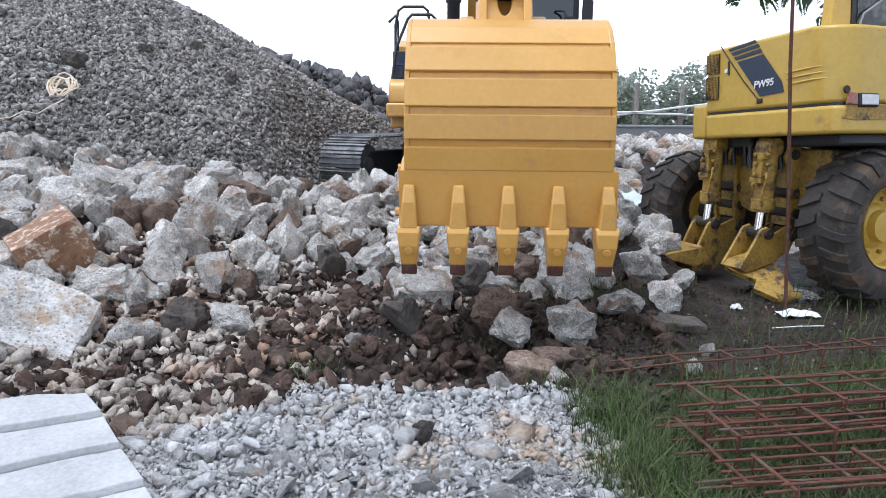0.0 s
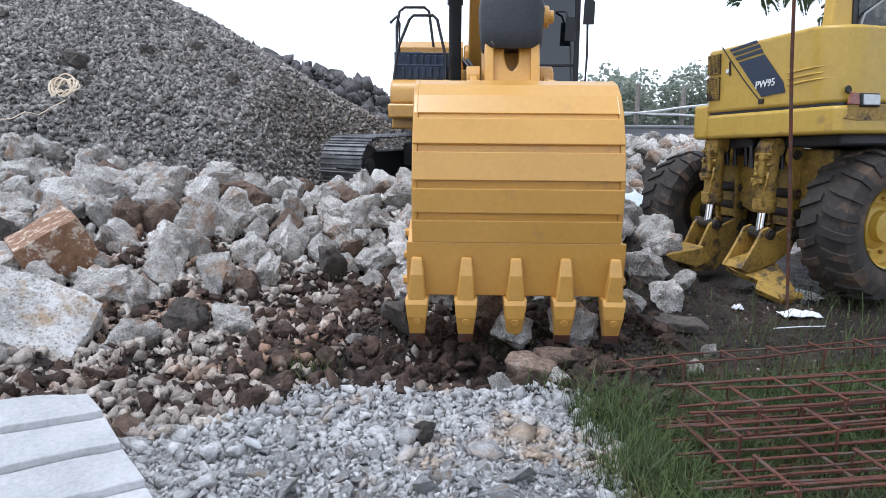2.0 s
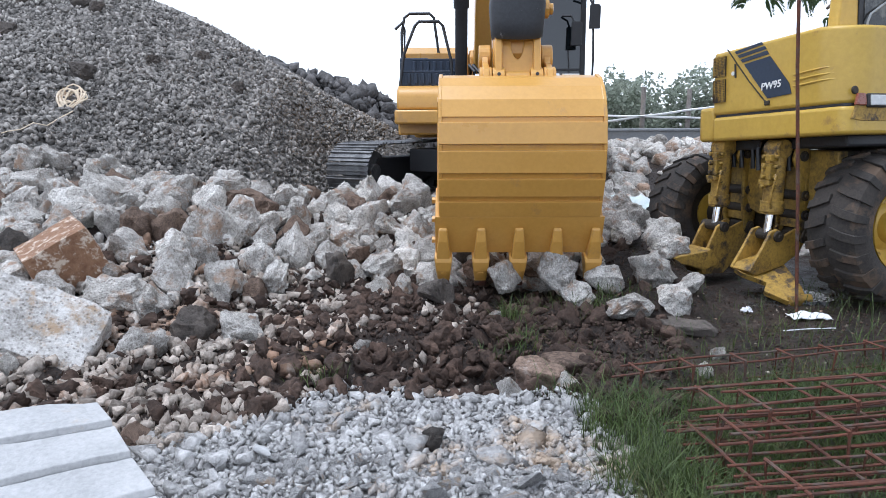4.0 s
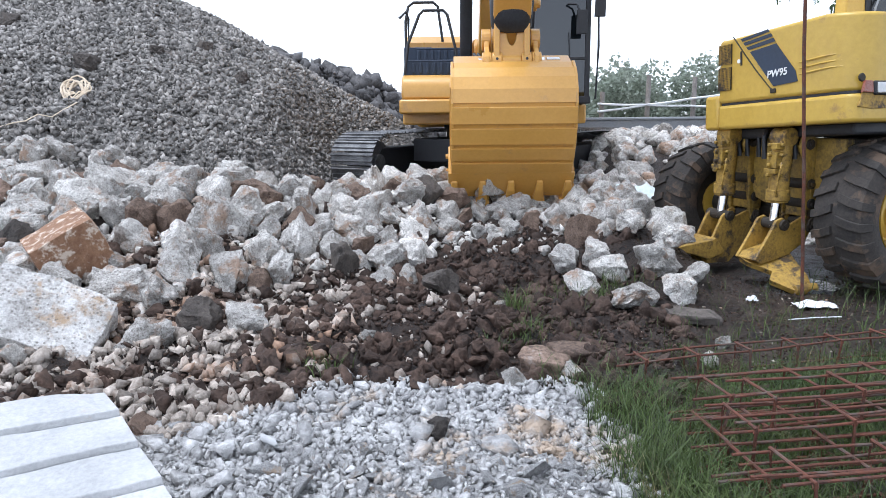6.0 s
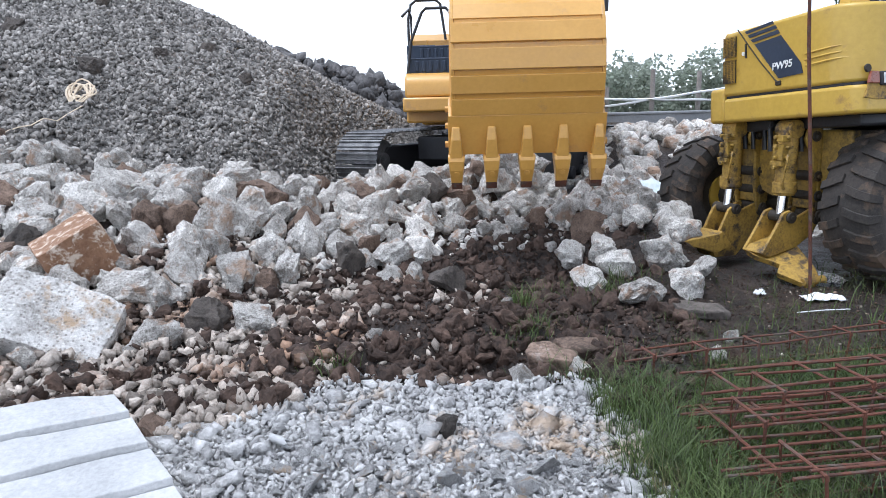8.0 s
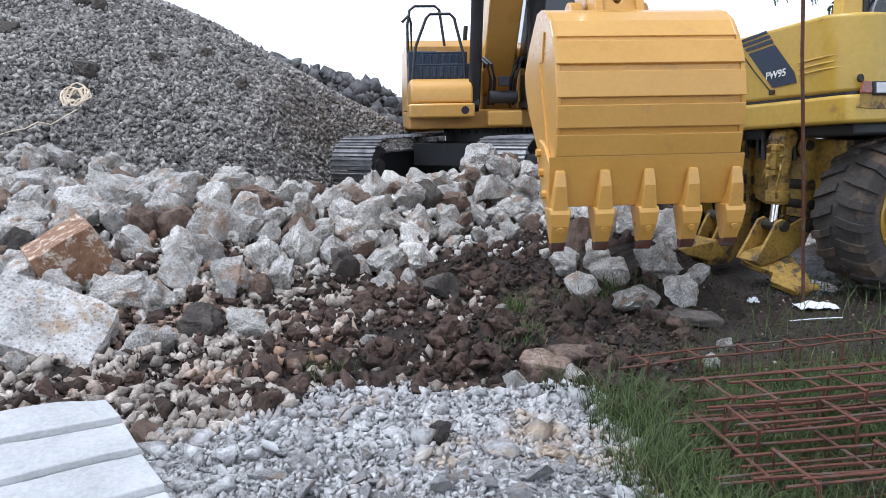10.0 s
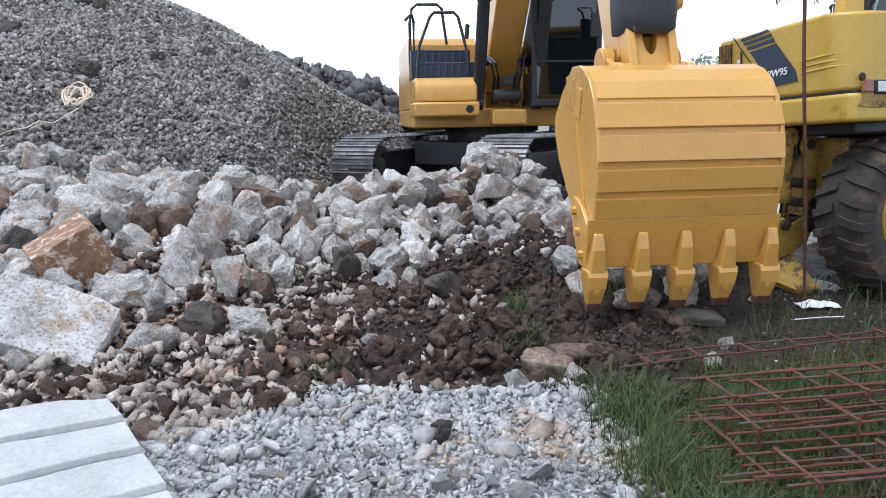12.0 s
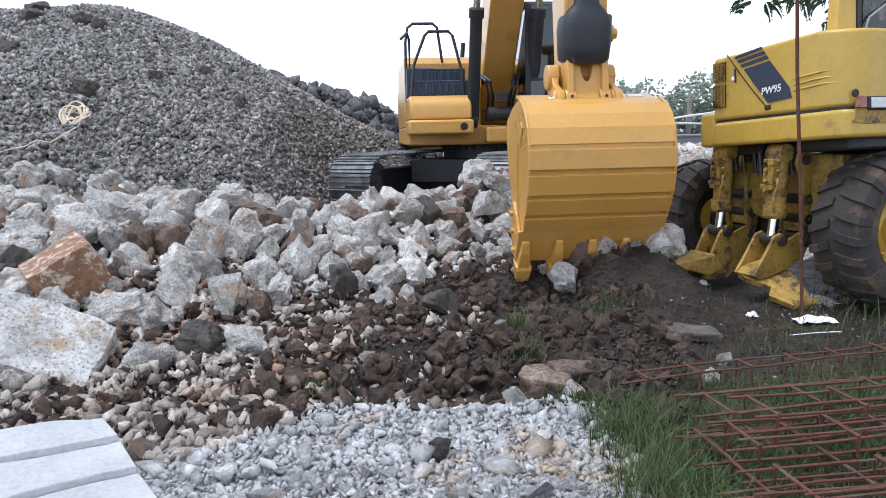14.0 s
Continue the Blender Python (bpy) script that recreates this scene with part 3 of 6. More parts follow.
    part("cab_floor", bm, M_BLACK, house, "black cab floor", bevel=0.015)
    bm = fresh()
    box(bm, x1 - x0, 0.05, z1 - z0, (x0 + x1) / 2, y1, (z0 + z1) / 2)
    part("cab_back", bm, M_BLACK, house, "black cab back wall", bevel=0.015)
    for x in (x0 + 0.03, x1 - 0.03):
        bm = fresh()
        prism(bm, [(y0, z0), (y0 + 0.07, z0), (y0 + 0.1, z1 - 0.05), (y0 + 0.03, z1 - 0.05)], x - 0.035, x + 0.035)
        part("cab_pillar", bm, M_BLACK, house, "black cab pillar", bevel=0.01)
        bm = fresh()
        box(bm, 0.06, 0.07, z1 - z0, x, -0.55, (z0 + z1) / 2)
        part("cab_pillar", bm, M_BLACK, house, "black cab pillar", bevel=0.01)
        bm = fresh()
        box(bm, 0.05, y1 - y0 - 0.1, 0.42, x, (y0 + y1) / 2, 1.6)
        part("cab_panel", bm, M_BLACK, house, "black cab side panel", bevel=0.01)
    bm = fresh()
    box(bm, x1 - x0 - 0.08, 0.03, 0.03, (x0 + x1) / 2, y0 + 0.015, 1.95)
    part("screen_bar", bm, M_BLACK, house)
    bm = fresh()
    prism(bm, [(y0 + 0.02, z0 + 0.08), (y0 + 0.035, z0 + 0.08), (y0 + 0.075, z1 - 0.06), (y0 + 0.06, z1 - 0.06)], x0 + 0.065, x1 - 0.065)
    wind = part("windscreen", bm, M_GLASS, house, "dark tinted cab glass")
    for x in (x0 + 0.02, x1 - 0.03):
        bm = fresh()
        box(bm, 0.012, y1 - y0 - 0.2, 1.1, x, (y0 + y1) / 2, 2.36)
        part("side_window", bm, M_GLASS, house, "dark tinted cab glass")
    for x, z, dx in ((1.36, 2.62, 0.08), (1.12, 2.4, 0.0)):
        bm = fresh()
        prism(bm, [(x - 0.07, z - 0.15), (x + 0.07, z - 0.15), (x + 0.075, z + 0.13), (x + 0.05, z + 0.16), (x - 0.06, z + 0.16)], -1.84, -1.78, "xz")
        pipe(bm, [(x, -1.8, z + 0.1), (x - 0.06, -1.76, z + 0.24), (x - 0.16 - dx, -1.62, z + 0.26)], 0.015)
        part("mirror", bm, M_BLACK, house, "black rear-view mirror on an arm", bevel=0.012)
    bm = fresh()
    pipe(bm, [(1.36, -1.66, 1.4), (1.38, -1.68, 2.1), (1.36, -1.66, 2.95)], 0.016)
    part("handrail", bm, M_BLACK, house, "black bent steel handrail", smooth=True)
    # hoses at the boom's foot
    for x in (-0.18, -0.12, 0.12, 0.18):
        bm = fresh()
        s = 1 if x > 0 else -1
        pipe(bm, [(x, -1.1, 1.4), (x, -1.3, 1.75), (x + 0.05 * s, -1.34, 1.95), (x + 0.12 * s, -1.2, 2.05), (x + 0.1 * s, -0.95, 1.95)], 0.024)
        part("hose", bm, M_BLACK, house, "black hydraulic hose", smooth=True)
    bm = fresh()
    cyl(bm, (-0.2, -1.3, 1.5), (0.2, -1.3, 1.5), 0.09, seg=20)
    box(bm, 0.16, 0.05, 0.14, 0.0, -1.36, 1.72)
    part("swing_motor", bm, M_BLACK, house, bevel=0.01)


build_house()

# boom, stick and bucket; each is keyed in the excavator's space
bm = fresh()
prism(bm, [(0.16, -0.2), (-0.05, -0.3), (-1.9, 0.34), (-2.5, 0.44), (-3.2, 0.36), (-5.3, -0.2), (-5.62, -0.14), (-5.55, 0.2), (-3.4, 0.98), (-2.6, 1.12), (-1.8, 1.0), (0.0, 0.28)], -0.23, 0.23)
boom = part("boom", bm, M_PAINT, excavator, "long yellow box-section boom", bevel=0.03)
bm = fresh()
for x in (-0.29, 0.29):
    cyl(bm, (x, -5.5, 0), (x * 0.6, -5.5, 0), 0.17, seg=20)
    cyl(bm, (x * 1.3, -2.2, 0.62), (x * 0.7, -2.2, 0.62), 0.12, seg=20)
part("pin", bm, M_BLACK, boom, bevel=0.01)
bm = fresh()
cyl(bm, (0, -1.9, 1.25), (0, -4.2, 1.05), 0.11, seg=18)
cyl(bm, (0, -4.2, 1.05), (0, -5.3, 0.75), 0.055, seg=16)
part("stick_cylinder", bm, M_BLACK, boom, smooth=True)
bm = fresh()
prism(bm, [(0.14, 0.95), (-0.28, 0.85), (-0.5, 0.35), (-0.36, -0.3), (-0.2, -2.3), (-0.13, -2.85), (0.0, -3.0), (0.14, -2.85), (0.24, -2.2), (0.32, -0.3), (0.3, 0.4)], -0.19, 0.19)
stick = part("stick", bm, M_PAINT, excavator, "yellow box-section stick", bevel=0.025)
bm = fresh()
for x in (-0.196, 0.196):
    prism(bm, [(-0.22, -2.1), (0.18, -2.1), (0.22, -0.5), (-0.26, -0.5)], x - 0.004, x + 0.004)
part("sticker", bm, M_WHITE, stick, "pale side decal")
# the bucket's link, from its pin to the guarded end of the bucket cylinder
bm = fresh()
for x in (-0.165, 0.165):
    prism(bm, [(0.06, -0.08), (0.09, 0.0), (0.06, 0.08), (-0.2, 0.09), (-0.62, 0.08), (-0.66, 0.0), (-0.62, -0.08), (-0.2, -0.09)], x * 0.92 - 0.03, x * 0.92 + 0.03)
outer = [(0.14 * max(-1, min(1, 1.5 * math.cos(k * math.tau / 32))), -0.3 + 0.26 * max(-1, min(1, 1.5 * math.sin(k * math.tau / 32)))) for k in range(32)]
inner = [(0.05 * math.cos(k * math.tau / 32), -0.3 + 0.14 * math.sin(k * math.tau / 32)) for k in range(32)]
loops = [[bm.verts.new((x, y, z)) for x, y in ring] for ring, z in ((outer, -0.045), (inner, -0.045), (inner, 0.045), (outer, 0.045))]
for i in range(32):
    j = (i + 1) % 32
    for p, q in ((0, 1), (1, 2), (2, 3), (3, 0)):
        bm.faces.new((loops[p][i], loops[p][j], loops[q][j], loops[q][i]))
cyl(bm, (-0.2, 0, 0), (-0.1, 0, 0), 0.1, seg=24)
cyl(bm, (0.1, 0, 0), (0.2, 0, 0), 0.1, seg=24)
cyl(bm, (-0.1, 0, 0), (0.1, 0, 0), 0.075, seg=24)
link = part("bucket_link", bm, M_PAINT, excavator, "yellow forked bucket link with an oval hole", bevel=0.01)
for x in (-0.15, 0.15):
    bm = fresh()
    cyl(bm, (x, -0.02, -0.098), (x, -0.02, -0.104), 0.014, seg=10)
    part("grease_hole", bm, M_BLACK, link)
bm = fresh()
cyl(bm, (0.18, -0.58, 0), (0.255, -0.58, 0), 0.075, seg=18)
cyl(bm, (0.255, -0.58, 0), (0.29, -0.58, 0), 0.045, seg=18)
part("pin", bm, M_PAINT, link, bevel=0.008)
bm = fresh()
rings = []
for z, w, d in ((-0.25, 0.16, 0.13), (-0.26, 0.19, 0.17), (-0.23, 0.205, 0.19), (-0.12, 0.215, 0.19), (0.03, 0.222, 0.185), (0.12, 0.212, 0.17), (0.19, 0.165, 0.14), (0.24, 0.115, 0.12), (0.32, 0.105, 0.115), (0.34, 0.09, 0.1)):
    ring = []
    for k in range(28):
        a = k * math.tau / 28
        c, n = math.cos(a), math.sin(a)
        wave_in = 0.004 * noise.noise((c * 3, n * 3, z * 9))
        ring.append(bm.verts.new(((w + wave_in) * math.copysign(abs(c) ** 0.55, c), (d + wave_in) * math.copysign(abs(n) ** 0.55, n), z + 0.02 * abs(c) * (1 if z < 0 else 0))))
    rings.append(ring)
for p, q in zip(rings, rings[1:]):
    for k in range(28):
        bm.faces.new((p[k], p[(k + 1) % 28], q[(k + 1) % 28], q[k]))
bm.faces.new(rings[0][::-1])
bm.faces.new(rings[-1])
guard = part("rubber_guard", bm, M_GUARD, excavator, "scuffed black rubber guard wrapped over the linkage", smooth=True)
bm = fresh()
cyl(bm, (0, 0, 0.1), (0, 0, -1.35), 0.105, seg=20)
bucket_cylinder = part("bucket_cylinder", bm, M_BLACK, excavator, "black hydraulic cylinder", smooth=True)
bm = fresh()
cyl(bm, (0, 0, 0), (0, 0, 1.3), 0.05, seg=16)
bucket_rod = part("piston_rod", bm, M_CHROME, excavator, "polished chrome piston rod", smooth=True)

# the bucket: origin at its pin, back towards the viewer, mouth towards the machine
BACK = [(0.108, -0.122), (-0.032, -0.117), (-0.158, -0.151), (-0.268, -0.22), (-0.355, -0.317), (-0.44, -0.476), (-0.477, -0.652), (-0.461, -0.831), (-0.424, -1.007), (-0.36, -1.31)]


BACK = [(y, z + 0.07 * ramp(-0.75, -0.2, z)) for y, z in BACK]


def offset_line(pts, d):
    out = []
    for i, (y, z) in enumerate(pts):
        a, b = pts[max(i - 1, 0)], pts[min(i + 1, len(pts) - 1)]
        ty, tz = b[0] - a[0], b[1] - a[1]
        k = math.hypot(ty, tz)
        out.append((y - tz / k * d, z + ty / k * d))
    return out


def build_bucket():
    W = 0.59
    bm = fresh()
    inner = offset_line(BACK, 0.03)
    prism(bm, BACK + inner[::-1], -W, W)
    ob = part("bucket", bm, M_PAINT, excavator, "yellow steel digging bucket with scuffed back", bevel=0.004)
    outline = offset_line(BACK, -0.014)
    for s in (-1, 1):
        bm = fresh()
        prism(bm, outline + [(-0.28, -1.30), (0.40, -0.70), (0.52, -0.52), (0.54, -0.40), (0.36, -0.22)], s * W, s * (W + 0.03))
        part("side_plate", bm, M_PAINT, ob, bevel=0.006)
        bm = fresh()
        prism(bm, [(-0.40, -1.34), (-0.24, -1.34), (-0.02, -1.0), (-0.1, -0.9), (-0.26, -0.94), (-0.42, -1.06)], s * (W + 0.031), s * (W + 0.06))
        cutter = part("side_cutter", bm, M_PAINT, ob, bevel=0.006)
        for y, z in ((-0.32, -1.26), (-0.23, -1.12), (-0.15, -0.99)):
            bm = fresh()
            cyl(bm, (s * (W + 0.06), y, z), (s * (W + 0.09), y, z), 0.028, seg=6)
            part("bolt", bm, M_PAINT, cutter)
        bm = fresh()
        prism(bm, [(-0.34, -1.1), (-0.29, -1.08), (0.02, -0.4), (-0.03, -0.38)], s * (W + 0.031), s * (W + 0.045))
        part("side_rib", bm, M_PAINT, ob)
        bm = fresh()
        box(bm, 0.012, 0.09, 0.2, s * (W + 0.034), -0.08, -0.28, Matrix.Rotation(radians(12), 4, "X"))
        part("badge", bm, M_PAINT, ob, "embossed yellow badge plate", bevel=0.004)
        bm = fresh()
        prism(bm, [(0.08, -0.16), (0.11, -0.06), (0.16, -0.01), (0.28, 0.0), (0.36, 0.0), (0.44, 0.05), (0.55, 0.1), (0.63, 0.01), (0.6, -0.1), (0.4, -0.2), (0.1, -0.16)], s * 0.225, s * 0.275)
        cyl(bm, (s * 0.205, 0.23, -0.11), (s * 0.3, 0.23, -0.11), 0.1, seg=22)
        cyl(bm, (s * 0.205, 0.52, 0.0), (s * 0.3, 0.52, 0.0), 0.11, seg=22)
        part("ear", bm, M_PAINT, ob, bevel=0.008)
        bm = fresh()
        cyl(bm, (s * 0.3, 0.23, -0.11), (s * 0.335, 0.23, -0.11), 0.05, seg=18)
        part("pin", bm, M_CHROME, ob, "bare steel pin end", bevel=0.006)
    bm = fresh()
    prism(bm, [(0.105, -0.052), (0.36, -0.10), (0.36, -0.13), (0.105, -0.082)], -W, W)
    part("mouth_plate", bm, M_PAINT, ob, bevel=0.004)
    bm = fresh()
    box(bm, 0.13, 0.06, 0.012, 0.42, 0.22, -0.068, Matrix.Rotation(radians(-11), 4, "X"))
    part("data_plate", bm, M_WHITE, ob, "small pale data plate", bevel=0.003)
    # four wear strips across the back, proud of the shell, with bare shell between them
    for k in range(4):
        a, b = BACK[4 + k], BACK[5 + k]
        ty, tz = b[0] - a[0], b[1] - a[1]
        n = math.hypot(ty, tz)
        ty, tz = ty / n, tz / n
        a = (a[0] + ty * 0.038, a[1] + tz * 0.038)
        b = (b[0] - ty * 0.004, b[1] - tz * 0.004)
        out = offset_line([a, b], -0.027)
        bm = fresh()
        prism(bm, [(a[0] + 0.004, a[1]), out[0], out[1], (b[0] + 0.004, b[1])], -W - 0.026, W + 0.026)
        part("wear_strip", bm, M_PAINT, ob, bevel=0.005)
    # the wrapped top plate ends in a step above the strips
    top = BACK[1:5]
    bm = fresh()
    prism(bm, top + offset_line(top, -0.012)[::-1], -W - 0.012, W + 0.012)
    part("top_plate", bm, M_PAINT, ob, bevel=0.003)
    a, b = BACK[8], BACK[9]
    bm = fresh()
    prism(bm, [a, (a[0] - 0.024, a[1] + 0.0), (b[0] - 0.036, b[1]), (b[0] - 0.03, b[1] - 0.03), (b[0] + 0.03, b[1] - 0.03), (b[0] + 0.035, b[1])], -W - 0.062, W + 0.062)
    part("lip", bm, M_PAINT, ob, bevel=0.006)
    # adapters and teeth
    bm = fresh()
    prism(bm, [(-0.455, -1.09), (-0.478, -1.10), (-0.495, -1.2), (-0.48, -1.36), (-0.44, -1.395), (-0.32, -1.385), (-0.31, -1.30), (-0.40, -1.30)], -0.058, 0.058)
    for v in bm.verts:
        v.co.x *= 1.0 - 0.45 * max(0.0, (v.co.z + 1.38) / 0.29)
    adapter = part("adapter", bm, M_PAINT, ob, bevel=0.014)
    bm = fresh()
    prism(bm, [(-0.475, -1.34), (-0.49, -1.38), (-0.48, -1.46), (-0.415, -1.60), (-0.37, -1.625), (-0.35, -1.60), (-0.325, -1.46), (-0.31, -1.36), (-0.34, -1.34)], -0.072, 0.072)
    for v in bm.verts:
        v.co.x *= 1.0 - 0.42 * max(0, (-1.34 - v.co.z) / 0.28)
    tooth = part("tooth", bm, M_PAINT, adapter, "yellow tooth worn at its tip", bevel=0.012)
    bm = fresh()
    cyl(bm, (0, -0.44, -1.48), (0, -0.475, -1.49), 0.024, seg=10)
    tooth_pin = part("tooth_pin", bm, M_PAINT, adapter, bevel=0.004)
    bm = fresh()
    prism(bm, [(-0.432, -1.57), (-0.405, -1.63), (-0.37, -1.64), (-0.345, -1.62), (-0.345, -1.57)], -0.046, 0.046)
    worn = part("tooth_tip", bm, M_RUST, adapter, "rusty worn tooth tip", bevel=0.006)
    for i in range(5):
        x = -0.588 + 0.294 * i
        if i == 0:
            adapter.location.x = x
            continue
        ad = adapter.copy()
        scene.collection.objects.link(ad)
        ad.location.x = x
        for src in (tooth, tooth_pin, worn):
            o = src.copy()
            scene.collection.objects.link(o)
            o.parent = ad
    return ob


bucket = build_bucket()

# boom cylinders: a black barrel with a chrome rod on either side
boom_cylinders, boom_rods = [], []
for s in (-1, 1):
    bm = fresh()
    cyl(bm, (s * 0.42, 0, -0.05), (s * 0.42, 0, 1.5), 0.085, seg=20)
    cyl(bm, (s * 0.42, 0, 1.38), (s * 0.42, 0, 1.5), 0.105, seg=20)
    cyl(bm, (s * 0.42 - 0.06, 0, -0.05), (s * 0.42 + 0.06, 0, -0.05), 0.11, seg=20)
    boom_cylinders.append(part("boom_cylinder", bm, M_BLACK, excavator, "black boom cylinder", smooth=True))
    bm = fresh()
    cyl(bm, (s * 0.42, 0, 0.2), (s * 0.42, 0, 2.25), 0.05, seg=18)
    boom_rods.append(part("piston_rod", bm, M_CHROME, excavator, "polished chrome piston rod", smooth=True))


# ---- the wheeled excavator
ROOT2 = pose(2.69, 6.12, 0, 0, 0, 22)
wheeled = holder("wheeled_excavator", ROOT2, "old yellow wheeled excavator parked with stabilisers down", "excavator")


def build_wheel(y, side, x=0.0):
    R, Wd = 0.55, 0.44
    # tyre: a turned profile with chunky lugs
    prof = [(0.30, -0.17), (0.36, -0.215), (0.45, -0.225), (0.515, -0.2), (0.535, -0.1), (0.54, 0), (0.535, 0.1), (0.515, 0.2), (0.45, 0.225), (0.36, 0.215), (0.30, 0.17)]
    bm = fresh()
    seg = 48
    rings = [[bm.verts.new((r * math.cos(i * math.tau / seg), w, r * math.sin(i * math.tau / seg))) for r, w in prof] for i in range(seg)]
    for i in range(seg):
        for k in range(len(prof) - 1):
            bm.faces.new((rings[i][k], rings[i][k + 1], rings[(i + 1) % seg][k + 1], rings[(i + 1) % seg][k]))
    tyre = part("tyre", bm, M_RUBBER, wheeled, "black lugged tyre caked with dried mud", smooth=True)
    tyre.location = (x, y, R)
    bm = fresh()
    n = 22
    for i in range(n):
        for s in (-1, 1):
            a0 = (i + (0.5 if s > 0 else 0)) * math.tau / n
            pts = []
            for w, da in ((0.02, 0.0), (0.115, 0.06), (0.205, 0.1), (0.228, 0.105)):
                for width in (-0.055, 0.055):
                    a = a0 + da + width
                    rr = (0.535, 0.53, 0.508, 0.44)[(0.02, 0.115, 0.205, 0.228).index(w)]
                    for up in (-0.015, 0.026 if w < 0.22 else 0.008):
                        pts.append(bm.verts.new(((rr + up) * math.cos(a), s * (w + (0.008 if w > 0.2 else 0)), (rr + up) * math.sin(a))))
            for k in range(3):
                p, q = pts[4 * k:4 * k + 4], pts[4 * k + 4:4 * k + 8]
                for c, d in ((0, 1), (1, 3), (3, 2), (2, 0)):
                    bm.faces.new((p[c], p[d], q[d], q[c]))
            bm.faces.new((pts[0], pts[1], pts[3], pts[2]))
            bm.faces.new((pts[12], pts[14], pts[15], pts[13]))
    part("tread", bm, M_RUBBER, tyre, bevel=0.006)
    bm = fresh()
    prof = [(0.31, 0.19), (0.31, 0.165), (0.285, 0.15), (0.28, 0.05), (0.25, 0.02), (0.17, 0.02), (0.15, 0.05), (0.12, 0.06), (0.11, 0.12), (0.0, 0.13)]
    rings = [[bm.verts.new((r * math.cos(i * math.tau / 40), side * w, r * math.sin(i * math.tau / 40))) for r, w in prof[:-1]] for i in range(40)]
    tip = bm.verts.new((0, side * 0.13, 0))
    for i in range(40):
        a, b = rings[i], rings[(i + 1) % 40]
        for k in range(len(prof) - 2):
            bm.faces.new((a[k], a[k + 1], b[k + 1], b[k]))
        bm.faces.new((a[-1], tip, b[-1]))
    cyl(bm, (0, -side * 0.05, 0), (0, -side * 0.15, 0), 0.2, seg=20)
    rim = part("rim", bm, M_PAINT2, tyre, "yellow steel rim with mud in its dish", smooth=True)
    # added disc whose dark colour makes the wheel's inner side dark
    bm = fresh()
    cyl(bm, (0, -side * 0.1, 0), (0, -side * 0.13, 0), 0.31, seg=32)
    part("brake_drum", bm, M_GRIME_SHADE, tyre, "dark disc added over the wheel's inner side", bevel=0.01)
    for i in range(10):
        bm = fresh()
        a = i * math.tau / 10
        cyl(bm, (0.205 * math.cos(a), side * 0.02, 0.205 * math.sin(a)), (0.205 * math.cos(a), side * 0.045, 0.205 * math.sin(a)), 0.016, seg=6)
        part("wheel_nut", bm, M_GRIME, tyre)


TILT = Matrix.Translation((0, 0.55, 1.235)) @ Matrix.Rotation(radians(-3.2), 4, "X") @ Matrix.Translation((0, -0.55, -1.235))
SIDE, NEAR = -0.29, -0.985


def plan(r, inset=0.0, far=0.34, back=1.7):
    """The hood's outline from above: a flat side, one round corner, and the rear face."""
    x0, y0 = SIDE + inset, NEAR + inset
    arc = [(x0 + r - r * math.cos(k * math.pi / 16), y0 + r - r * math.sin(k * math.pi / 16)) for k in range(9)]
    end = [(x0 + 0.03 - 0.03 * math.sin(k * math.pi / 8), far - 0.03 + 0.03 * math.cos(k * math.pi / 8)) for k in range(5)]
    return end + arc + [(back, y0), (back, far)]


